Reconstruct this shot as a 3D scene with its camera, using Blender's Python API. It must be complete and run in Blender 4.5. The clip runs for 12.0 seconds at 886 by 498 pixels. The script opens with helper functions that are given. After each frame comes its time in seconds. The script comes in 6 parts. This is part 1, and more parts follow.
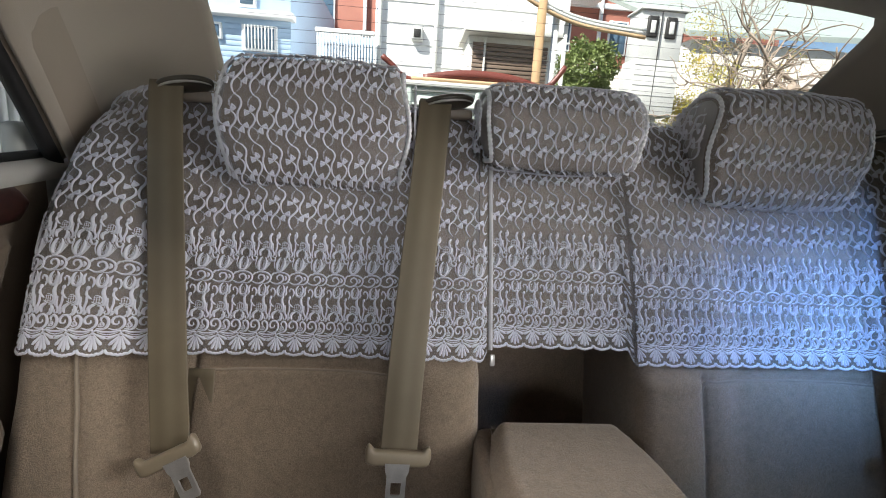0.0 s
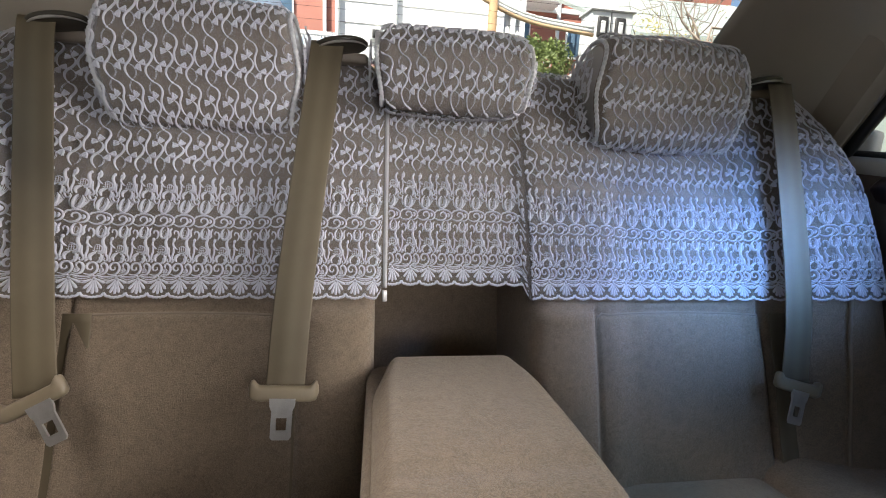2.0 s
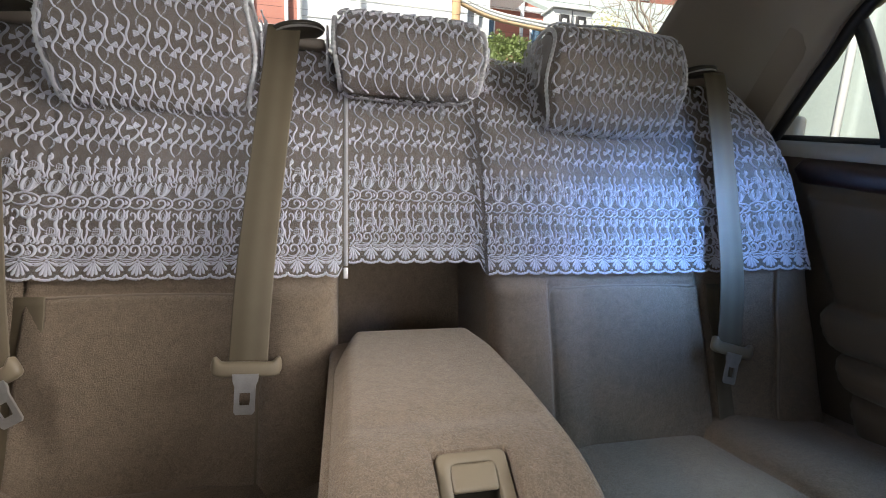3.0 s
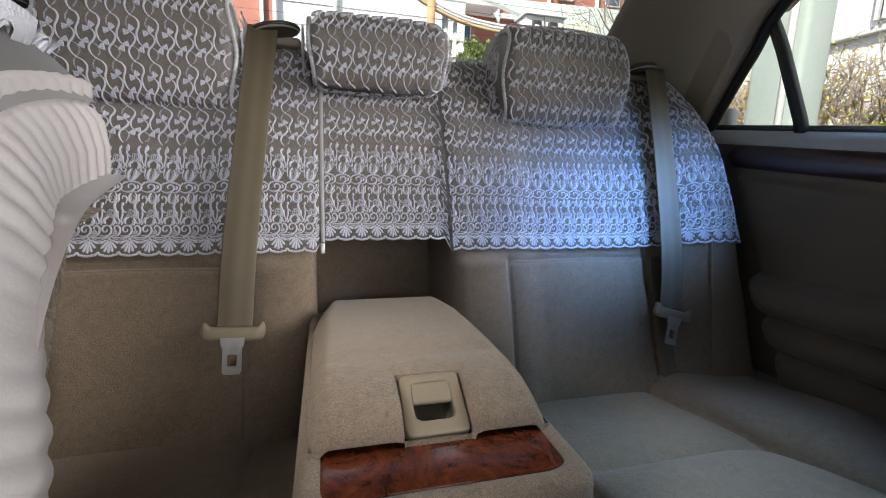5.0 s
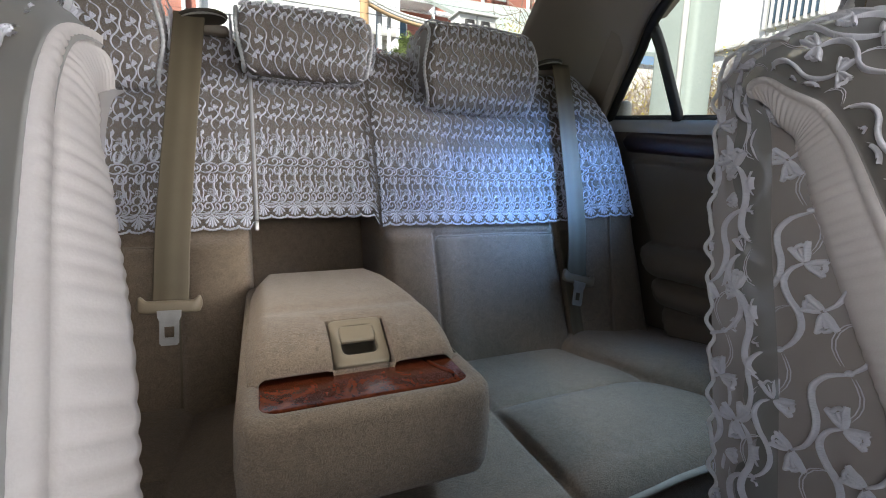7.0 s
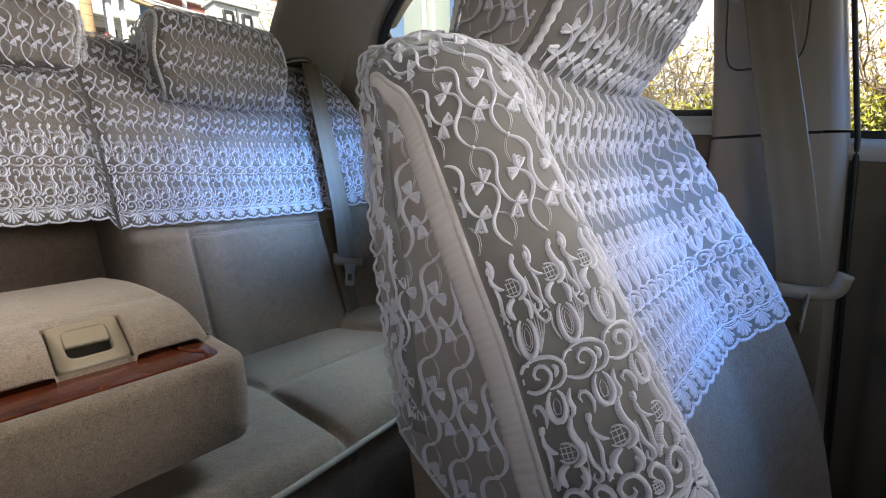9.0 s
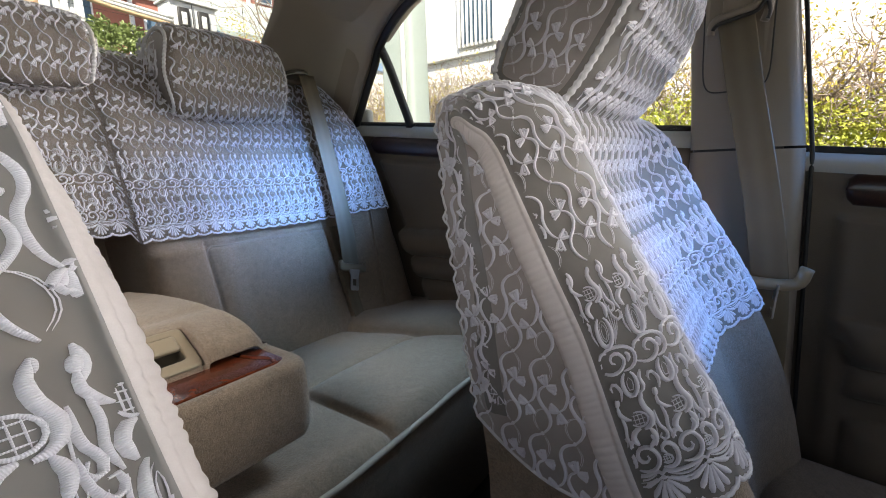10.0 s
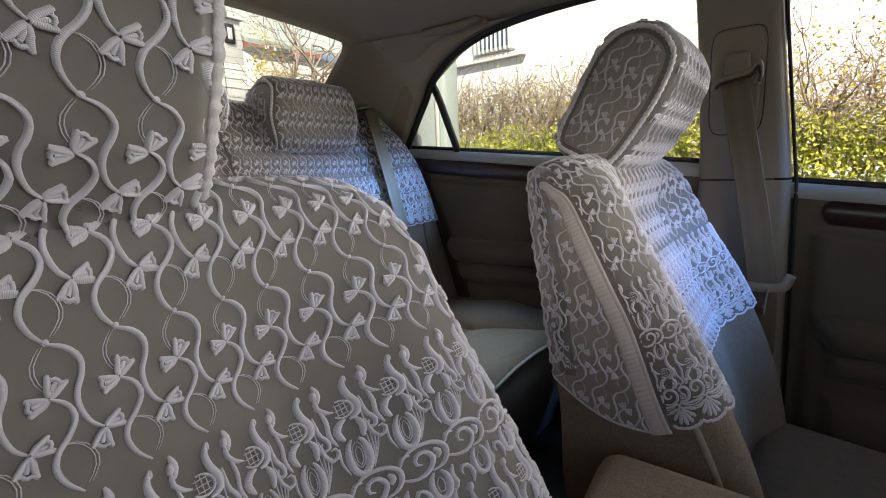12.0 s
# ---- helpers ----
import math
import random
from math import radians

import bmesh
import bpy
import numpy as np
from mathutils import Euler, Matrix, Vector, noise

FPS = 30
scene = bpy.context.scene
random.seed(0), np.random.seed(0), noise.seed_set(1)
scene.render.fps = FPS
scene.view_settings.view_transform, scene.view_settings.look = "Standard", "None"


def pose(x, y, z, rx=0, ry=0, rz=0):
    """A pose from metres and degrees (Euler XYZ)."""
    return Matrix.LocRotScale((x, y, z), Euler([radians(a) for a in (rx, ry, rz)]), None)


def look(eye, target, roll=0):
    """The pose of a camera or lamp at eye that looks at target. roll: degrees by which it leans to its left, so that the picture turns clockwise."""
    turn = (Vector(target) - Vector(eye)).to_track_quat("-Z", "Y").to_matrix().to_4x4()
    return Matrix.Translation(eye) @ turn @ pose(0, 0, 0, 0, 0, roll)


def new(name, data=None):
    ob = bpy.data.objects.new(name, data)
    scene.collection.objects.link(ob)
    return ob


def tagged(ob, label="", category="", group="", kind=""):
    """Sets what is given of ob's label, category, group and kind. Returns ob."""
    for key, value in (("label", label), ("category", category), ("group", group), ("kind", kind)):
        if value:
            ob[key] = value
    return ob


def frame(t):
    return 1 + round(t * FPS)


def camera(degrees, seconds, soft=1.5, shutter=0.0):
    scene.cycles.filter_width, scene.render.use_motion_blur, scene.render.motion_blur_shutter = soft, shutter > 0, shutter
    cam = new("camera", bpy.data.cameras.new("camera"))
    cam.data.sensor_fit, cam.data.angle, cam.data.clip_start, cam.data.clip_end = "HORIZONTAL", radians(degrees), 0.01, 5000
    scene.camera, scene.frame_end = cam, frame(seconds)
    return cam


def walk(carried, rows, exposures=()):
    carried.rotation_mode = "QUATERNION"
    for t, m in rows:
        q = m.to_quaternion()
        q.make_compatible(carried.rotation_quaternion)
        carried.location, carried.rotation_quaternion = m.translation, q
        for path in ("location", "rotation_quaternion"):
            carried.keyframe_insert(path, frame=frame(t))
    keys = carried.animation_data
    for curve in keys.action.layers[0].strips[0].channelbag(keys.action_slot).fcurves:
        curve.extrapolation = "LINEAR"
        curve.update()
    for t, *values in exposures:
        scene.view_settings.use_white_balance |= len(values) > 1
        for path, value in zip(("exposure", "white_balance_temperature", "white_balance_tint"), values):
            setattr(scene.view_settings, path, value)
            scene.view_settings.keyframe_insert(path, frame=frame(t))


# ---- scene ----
cam = camera(90.2, 12.0, soft=1.0)
PATH = [
    (0, (-0.227, 0.293, 1.133), (-0.064, 2.247, 0.74), 3.6),
    (0.5, (-0.191, 0.291, 1.106), (-0.023, 2.246, 0.719), 3.4),
    (1, (-0.162, 0.29, 1.09), (0.009, 2.246, 0.709), 3.1),
    (1.5, (-0.134, 0.28, 1.065), (0.081, 2.234, 0.697), 2.9),
    (2, (-0.114, 0.262, 1.045), (0.183, 2.206, 0.68), 2.8),
    (2.5, (-0.1, 0.245, 1.03), (0.275, 2.174, 0.657), 2.5),
    (3, (-0.102, 0.229, 1.022), (0.329, 2.147, 0.652), 2.4),
    (5, (-0.097, 0.146, 0.99), (0.415, 2.048, 0.646), 1.7),
    (5.5, (-0.096, 0.122, 0.984), (0.47, 2.008, 0.633), 1.7),
    (6, (-0.097, 0.104, 0.978), (0.517, 1.972, 0.613), 1.6),
    (6.5, (-0.097, 0.084, 0.967), (0.573, 1.934, 0.606), 1.4),
    (6.7, (-0.097, 0.075, 0.965), (0.602, 1.915, 0.61), 1.3),
    (8.3, (-0.064, 0.013, 0.95), (1.13, 1.582, 0.614), 0.2),
    (8.5, (-0.063, 0.006, 0.946), (1.224, 1.5, 0.613), -0.5),
    (9, (-0.082, -0.035, 0.942), (1.393, 1.271, 0.596), -1.3),
    (9.5, (-0.115, -0.043, 0.957), (1.44, 1.163, 0.601), -1.4),
    (10, (-0.182, -0.004, 0.968), (1.396, 1.173, 0.611), -2.0),
    (10.5, (-0.242, 0.006, 0.989), (1.344, 1.171, 0.633), -2.6),
    (11, (-0.313, -0.003, 0.987), (1.276, 1.157, 0.631), -2.6),
    (11.5, (-0.358, -0.019, 1.007), (1.226, 1.149, 0.651), -2.4),
    (12, (-0.397, -0.035, 1.032), (1.155, 1.174, 0.672), -2.4),
]
walk(cam, [(t, look(eye, target, roll)) for t, eye, target, roll in PATH], [(0.0, 1.1, 6400, 11), (2.0, 1.25, 6600, 13), (3.2, 1.2, 6600, 13), (6.7, 1.1, 6450, 11), (8.5, 1.6, 6900, 12), (9.2, 1.35, 6900, 13), (10.0, 1.42, 6950, 13), (10.5, 1.22, 7000, 14), (12.0, 1.10, 7150, 14)])

# ---- world, sun and window light ----
world = bpy.data.worlds.new("sky")
scene.world = world
world.use_nodes = True
wn = world.node_tree.nodes
sky = wn.new("ShaderNodeTexSky")
sky.sky_type, sky.sun_disc = "NISHITA", False
SUN_EL, SUN_AZ = 48.0, 230.0
sky.sun_elevation, sky.sun_rotation = radians(SUN_EL), radians(SUN_AZ)
wn["Background"].inputs["Strength"].default_value = 0.07
world.node_tree.links.new(sky.outputs[0], wn["Background"].inputs["Color"])
sun = new("sun", bpy.data.lights.new("sun", "SUN"))
sun.data.energy, sun.data.angle, sun.data.color = 5.0, radians(0.5), (1.0, 0.95, 0.88)
sun_way = Vector((math.sin(radians(SUN_AZ)) * math.cos(radians(SUN_EL)), math.cos(radians(SUN_AZ)) * math.cos(radians(SUN_EL)), math.sin(radians(SUN_EL))))
sun.matrix_world = look((0, 0, 8), Vector((0, 0, 8)) - sun_way)


def window_light(name, eye, target, width, height, watts, colour, spread=170.0):
    """Daylight entering through one window opening."""
    ob = new(name, bpy.data.lights.new(name, "AREA"))
    ob.data.shape, ob.data.size, ob.data.size_y = "RECTANGLE", width, height
    ob.data.energy, ob.data.color, ob.data.spread = watts, colour, radians(spread)
    ob.matrix_world = look(eye, target)
    return ob


window_light("windscreen_light", (0.18, -0.92, 1.24), (-0.18, 0.8, 0.96), 0.60, 0.26, 0.33, (0.98, 0.97, 0.98), 40.0)
window_light("left_front_window_light", (-0.70, -0.50, 1.18), (0.27, 0.06, 0.95), 0.34, 0.18, 0.05, (1.0, 0.94, 0.90), 18.0)
window_light("right_front_window_light", (0.70, -0.32, 1.22), (0.26, 0.12, 1.0), 0.40, 0.14, 0.13, (0.98, 0.97, 1.0), 50.0)
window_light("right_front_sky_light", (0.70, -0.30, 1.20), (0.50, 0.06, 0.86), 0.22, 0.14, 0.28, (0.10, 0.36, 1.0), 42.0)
window_light("right_rear_sky_light", (0.69, 0.42, 1.26), (0.44, 0.89, 0.93), 0.30, 0.14, 0.40, (0.22, 0.46, 1.0), 36.0)
window_light("right_window_light", (0.71, 0.45, 1.23), (-0.40, 0.80, 0.96), 0.55, 0.22, 0.66, (1.0, 0.97, 0.94), 60.0)
window_light("right_window_low_light", (0.71, 0.38, 1.20), (0.26, 0.52, 0.60), 0.36, 0.16, 0.24, (0.44, 0.69, 1.0), 50.0)
window_light("left_rear_window_light", (-0.71, 0.55, 1.25), (-0.60, 0.86, 0.74), 0.36, 0.22, 0.10, (1.0, 0.94, 0.87), 42.0)
window_light("left_rear_sky_light", (-0.70, 0.42, 1.29), (0.0, 0.60, 0.74), 0.30, 0.12, 0.08, (1.0, 0.96, 0.92), 22.0)
window_light("rear_window_light", (0.0, 1.22, 1.37), (0.0, 0.2, 0.9), 1.0, 0.22, 0.18, (1.0, 0.97, 0.92), 140.0)


# ---- materials ----
def material(name, colour, rough=0.6, metal=0.0, second=None, scale=40.0, fine=400.0, bump=0.1, grain=0.35, sheen=0.0, coat=0.0, depth=0.002):
    """A principled material with two scales of variation in colour and a fine relief."""
    m = bpy.data.materials.new(name)
    m.use_nodes = True
    n, l = m.node_tree.nodes, m.node_tree.links
    b = n["Principled BSDF"]
    b.inputs["Roughness"].default_value, b.inputs["Metallic"].default_value = rough, metal
    b.inputs["Sheen Weight"].default_value, b.inputs["Coat Weight"].default_value = sheen, coat
    c = n.new("ShaderNodeTexCoord")
    big, small = n.new("ShaderNodeTexNoise"), n.new("ShaderNodeTexNoise")
    big.inputs["Scale"].default_value, small.inputs["Scale"].default_value = scale, fine
    big.inputs["Detail"].default_value, small.inputs["Detail"].default_value = 4.0, 3.0
    for t in (big, small):
        l.new(c.outputs["Object"], t.inputs["Vector"])
    second = second or tuple(x * 0.72 for x in colour)
    mix = n.new("ShaderNodeMix")
    mix.data_type = "RGBA"
    mix.inputs[6].default_value, mix.inputs[7].default_value = (*second, 1), (*colour, 1)
    add = n.new("ShaderNodeMath")
    add.operation = "MULTIPLY_ADD"
    add.inputs[1].default_value = grain
    l.new(small.outputs["Fac"], add.inputs[0])
    sub = n.new("ShaderNodeMath")
    sub.operation = "MULTIPLY_ADD"
    sub.inputs[1].default_value, sub.inputs[2].default_value = 1.0 - grain, 0.0
    l.new(big.outputs["Fac"], sub.inputs[0])
    l.new(sub.outputs[0], add.inputs[2])
    ramp = n.new("ShaderNodeMapRange")
    ramp.inputs[1].default_value, ramp.inputs[2].default_value = 0.32, 0.68
    l.new(add.outputs[0], ramp.inputs[0])
    l.new(ramp.outputs[0], mix.inputs[0])
    l.new(mix.outputs[2], b.inputs["Base Color"])
    if bump:
        bp = n.new("ShaderNodeBump")
        bp.inputs["Strength"].default_value, bp.inputs["Distance"].default_value = bump, depth
        l.new(small.outputs["Fac"], bp.inputs["Height"])
        l.new(bp.outputs[0], b.inputs["Normal"])
    return m


FABRIC = material("seat_velour", (0.262, 0.200, 0.140), 0.92, second=(0.150, 0.113, 0.078), scale=26, fine=240, bump=0.7, grain=0.78, sheen=0.2, depth=0.002)
for t in FABRIC.node_tree.nodes:
    if t.bl_idname == "ShaderNodeMapRange":
        t.inputs[1].default_value, t.inputs[2].default_value = 0.38, 0.62
    if t.bl_idname == "ShaderNodeTexNoise":
        t.inputs["Distortion"].default_value = 3.2
LINER = material("headliner_cloth", (0.34, 0.295, 0.245), 0.95, second=(0.30, 0.26, 0.215), scale=6, fine=900, bump=0.2, sheen=0.1)
TRIM = material("beige_trim_plastic", (0.265, 0.222, 0.178), 0.5, second=(0.235, 0.196, 0.157), scale=9, fine=1500, bump=0.15, depth=0.0004)
SILL = material("grey_trim_plastic", (0.40, 0.39, 0.36), 0.42, second=(0.36, 0.35, 0.32), scale=9, fine=1500, bump=0.1, depth=0.0003)
DOORCLOTH = material("door_cloth", (0.130, 0.100, 0.070), 0.85, second=(0.104, 0.080, 0.056), scale=10, fine=700, bump=0.3, sheen=0.1)
RUBBER = material("black_rubber", (0.012, 0.012, 0.012), 0.55, scale=20, fine=500, bump=0.1)
CARPET = material("floor_carpet", (0.05, 0.045, 0.04), 0.95, scale=30, fine=500, bump=0.6)
PIPING = material("seat_piping", (0.40, 0.35, 0.28), 0.8, scale=30, fine=900, bump=0.3)
SEAM = material("seam_piping", (0.27, 0.22, 0.165), 0.85, scale=30, fine=900, bump=0.3)
STEEL = material("brushed_steel", (0.62, 0.61, 0.59), 0.32, metal=0.65, scale=60, fine=900, bump=0.05)
DARK = material("dark_plastic", (0.03, 0.028, 0.026), 0.5, scale=20, fine=900, bump=0.1)
HOOD = material("belt_hood", (0.060, 0.052, 0.038), 0.32, scale=14, fine=900, bump=0.05)
HANDLE = material("handle_plastic", (0.258, 0.212, 0.146), 0.38, second=(0.232, 0.190, 0.130), scale=9, fine=1500, bump=0.05)
TAPE = material("gathered_tape", (0.62, 0.585, 0.57), 0.85, second=(0.55, 0.51, 0.495), scale=60, fine=1600, bump=0.12, depth=0.0006)
SEAM_NET = material("seam_net", (0.50, 0.49, 0.49), 0.8, second=(0.40, 0.39, 0.39), scale=60, fine=900, bump=0.3)
PIPE_WHITE = material("white_cord", (0.74, 0.74, 0.75), 0.7, scale=80, fine=1200, bump=0.3)


def webbing_material():
    m = material("belt_webbing", (0.156, 0.126, 0.080), 0.6, second=(0.128, 0.103, 0.065), scale=20, fine=900, bump=0.1)
    n, l = m.node_tree.nodes, m.node_tree.links
    uv, wave, bp = n.new("ShaderNodeTexCoord"), n.new("ShaderNodeTexWave"), n.new("ShaderNodeBump")
    wave.inputs["Scale"].default_value = 0.62
    bp.inputs["Strength"].default_value, bp.inputs["Distance"].default_value = 0.16, 0.001
    l.new(uv.outputs["UV"], wave.inputs["Vector"])
    l.new(wave.outputs["Fac"], bp.inputs["Height"])
    l.new(bp.outputs[0], n["Principled BSDF"].inputs["Normal"])
    mix, old = n.new("ShaderNodeMix"), n["Principled BSDF"].inputs["Base Color"].links[0].from_socket
    mix.data_type, mix.blend_type = "RGBA", "MULTIPLY"
    mix.inputs[7].default_value = (0.84, 0.83, 0.81, 1)
    l.new(wave.outputs["Fac"], mix.inputs[0])
    l.new(old, mix.inputs[6])
    l.new(mix.outputs[2], n["Principled BSDF"].inputs["Base Color"])
    return m


def thread_material():
    m = material("embroidery_thread", (0.68, 0.68, 0.73), 0.6, second=(0.58, 0.58, 0.63), scale=30, fine=800, bump=0.0, sheen=0.3)
    n, l = m.node_tree.nodes, m.node_tree.links
    uv, wave, bp = n.new("ShaderNodeTexCoord"), n.new("ShaderNodeTexWave"), n.new("ShaderNodeBump")
    wave.inputs["Scale"].default_value, wave.inputs["Distortion"].default_value = 480.0, 2.5
    bp.inputs["Strength"].default_value, bp.inputs["Distance"].default_value = 0.40, 0.0008
    l.new(uv.outputs["UV"], wave.inputs["Vector"])
    l.new(wave.outputs["Fac"], bp.inputs["Height"])
    l.new(bp.outputs[0], n["Principled BSDF"].inputs["Normal"])
    return m


def net_material(name, cover, colour=(0.62, 0.62, 0.64)):
    """A sheer net: part of it lets light straight through, the rest is white thread."""
    m = bpy.data.materials.new(name)
    m.use_nodes = True
    n, l = m.node_tree.nodes, m.node_tree.links
    b = n["Principled BSDF"]
    b.inputs["Base Color"].default_value, b.inputs["Roughness"].default_value = (*colour, 1), 0.8
    b.inputs["Sheen Weight"].default_value = 0.3
    tl, tr, m1, m2 = n.new("ShaderNodeBsdfTranslucent"), n.new("ShaderNodeBsdfTransparent"), n.new("ShaderNodeMixShader"), n.new("ShaderNodeMixShader")
    tl.inputs["Color"].default_value = (*colour, 1)
    m1.inputs[0].default_value = 0.35
    l.new(b.outputs[0], m1.inputs[1])
    l.new(tl.outputs[0], m1.inputs[2])
    c, ns, mr = n.new("ShaderNodeTexCoord"), n.new("ShaderNodeTexNoise"), n.new("ShaderNodeMapRange")
    ns.inputs["Scale"].default_value, ns.inputs["Detail"].default_value = 26.0, 3.0
    mr.inputs[3].default_value, mr.inputs[4].default_value = cover - 0.12, cover + 0.12
    l.new(c.outputs["Object"], ns.inputs["Vector"])
    l.new(ns.outputs["Fac"], mr.inputs[0])
    l.new(mr.outputs[0], m2.inputs[0])
    l.new(tr.outputs[0], m2.inputs[1])
    l.new(m1.outputs[0], m2.inputs[2])
    l.new(m2.outputs[0], n["Material Output"].inputs["Surface"])
    return m


def wood_material(name, light, dark):
    m = material(name, light, 0.16, second=dark, scale=20, fine=75, bump=0.0, grain=0.35, coat=0.3)
    n, l = m.node_tree.nodes, m.node_tree.links
    for t in n:
        if t.bl_idname == "ShaderNodeTexNoise":
            t.inputs["Distortion"].default_value = 4.0
    return m


def glass_material():
    m = bpy.data.materials.new("window_glass")
    m.use_nodes = True
    n, l = m.node_tree.nodes, m.node_tree.links
    tr, gl, fr, mx = n.new("ShaderNodeBsdfTransparent"), n.new("ShaderNodeBsdfGlossy"), n.new("ShaderNodeFresnel"), n.new("ShaderNodeMixShader")
    tr.inputs["Color"].default_value = (0.90, 0.94, 0.92, 1)
    gl.inputs["Roughness"].default_value, fr.inputs["IOR"].default_value = 0.02, 1.3
    l.new(fr.outputs[0], mx.inputs[0])
    l.new(tr.outputs[0], mx.inputs[1])
    l.new(gl.outputs[0], mx.inputs[2])
    l.new(mx.outputs[0], n["Material Output"].inputs["Surface"])
    return m


WEBBING, THREAD, GLASS = webbing_material(), thread_material(), glass_material()
NET, NET_SIDE = net_material("sheer_net", 0.30, (0.56, 0.56, 0.60)), net_material("sheer_side_net", 0.58, (0.64, 0.60, 0.58))
# closer copy of the white net, with the front seats' shade put into its grey
NET_FRONT_SHADED = net_material("shaded_close_net", 0.52, (0.37, 0.375, 0.365))
WOOD = wood_material("burl_wood", (0.135, 0.032, 0.012), (0.030, 0.007, 0.004))
WOOD_DARK = wood_material("dark_burl_wood", (0.040, 0.014, 0.011), (0.016, 0.008, 0.007))
WOOD_DARK.node_tree.nodes["Principled BSDF"].inputs["Roughness"].default_value = 0.34


# ---- mesh helpers ----
def part(name, geo, mat, parent=None, label="", smooth=True):
    """One mesh object from a bmesh or a pair of (verts, faces), under a thing or alone."""
    me = bpy.data.meshes.new(name)
    if isinstance(geo, bmesh.types.BMesh):
        geo.to_mesh(me)
        geo.free()
    else:
        verts, faces = geo[0], geo[1]
        me.from_pydata([tuple(map(float, v)) for v in verts], [], [tuple(map(int, f)) for f in faces])
        if len(geo) > 2:
            uv = me.uv_layers.new(name="UVMap")
            idx = np.empty(len(me.loops), dtype=np.int32)
            me.loops.foreach_get("vertex_index", idx)
            uv.data.foreach_set("uv", np.asarray(geo[2], dtype=np.float32)[idx].ravel())
    me.materials.append(mat)
    if smooth:
        me.polygons.foreach_set("use_smooth", [True] * len(me.polygons))
    me.update()
    ob = new(name, me)
    if parent:
        ob.parent = parent
    if label:
        ob["label"] = label
    return ob


def thing(name, label, category, place=(0, 0, 0), group="", kind=""):
    ob = new(name)
    ob.location = place
    ob.empty_display_size = 0.05
    return tagged(ob, label, category, group, kind)


def sheet(points, closed_u=False, closed_v=False, flip=False):
    """Verts and faces of a grid of points (rows, columns, 3)."""
    p = np.asarray(points, dtype=float)
    r, c = p.shape[:2]
    idx = np.arange(r * c).reshape(r, c)
    if closed_u:
        idx = np.hstack([idx, idx[:, :1]])
    if closed_v:
        idx = np.vstack([idx, idx[:1]])
    f = np.stack([idx[:-1, :-1], idx[:-1, 1:], idx[1:, 1:], idx[1:, :-1]], -1).reshape(-1, 4)
    return p.reshape(-1, 3), f[:, ::-1] if flip else f


def merged(*geos):
    verts, faces, base = [], [], 0
    for g in geos:
        verts.extend([tuple(v) for v in g[0]])
        faces.extend([tuple(int(i) + base for i in f) for f in g[1]])
        base += len(g[0])
    return verts, faces


def rounded(sx, sy, sz, r=0.01, seg=3, at=(0, 0, 0), rot=None):
    """A box with rounded edges, centred at a place."""
    bm = bmesh.new()
    bmesh.ops.create_cube(bm, size=1.0)
    bmesh.ops.scale(bm, vec=(sx, sy, sz), verts=bm.verts)
    bmesh.ops.bevel(bm, geom=list(bm.edges), offset=min(r, 0.49 * min(sx, sy, sz)), segments=seg, profile=0.5, affect="EDGES")
    m = Matrix.Translation(at)
    if rot is not None:
        m = m @ Euler([radians(a) for a in rot]).to_matrix().to_4x4()
    bmesh.ops.transform(bm, matrix=m, verts=bm.verts)
    return bm


def smooth_line(points, n, closed=False):
    """A Catmull-Rom curve through points, evenly divided into n steps."""
    p = np.asarray(points, dtype=float)
    if closed:
        q = np.vstack([p[-1], p, p[:2]])
    else:
        q = np.vstack([2 * p[0] - p[1], p, 2 * p[-1] - p[-2]])
    out = []
    for i in range(len(q) - 3):
        t = np.linspace(0, 1, 12, endpoint=False)[:, None]
        a, b, c, d = q[i], q[i + 1], q[i + 2], q[i + 3]
        out.append(0.5 * (2 * b + (c - a) * t + (2 * a - 5 * b + 4 * c - d) * t**2 + (3 * b - a - 3 * c + d) * t**3))
    out = np.vstack(out + [q[-2][None]])
    s = np.r_[0, np.cumsum(np.linalg.norm(np.diff(out, axis=0), axis=1))]
    g = np.linspace(0, s[-1], n + 1)
    return np.stack([np.interp(g, s, out[:, k]) for k in range(p.shape[1])], 1)


def tube(points, radius, sides=8, closed=False):
    """A round cord along points; radius may vary."""
    p = np.asarray(points, dtype=float)
    n = len(p)
    rad = np.broadcast_to(radius, n)
    tan = np.gradient(p, axis=0)
    if closed:
        tan = np.roll(p, -1, 0) - np.roll(p, 1, 0)
    tan /= np.linalg.norm(tan, axis=1)[:, None] + 1e-12
    up = np.array([0.0, 0.0, 1.0]) if abs(tan[:, 2]).mean() < 0.8 else np.array([1.0, 0.0, 0.0])
    a = np.cross(tan, up)
    a /= np.linalg.norm(a, axis=1)[:, None] + 1e-12
    b = np.cross(a, tan)
    ang = np.linspace(0, 2 * np.pi, sides, endpoint=False)
    ring = p[:, None] + rad[:, None, None] * (np.cos(ang)[None, :, None] * a[:, None] + np.sin(ang)[None, :, None] * b[:, None])
    v, f = sheet(ring, closed_u=True, closed_v=closed)
    f = [tuple(q) for q in f]
    if not closed:
        f += [tuple(range(sides))[::-1], tuple(range((n - 1) * sides, n * sides))]
    return v, f


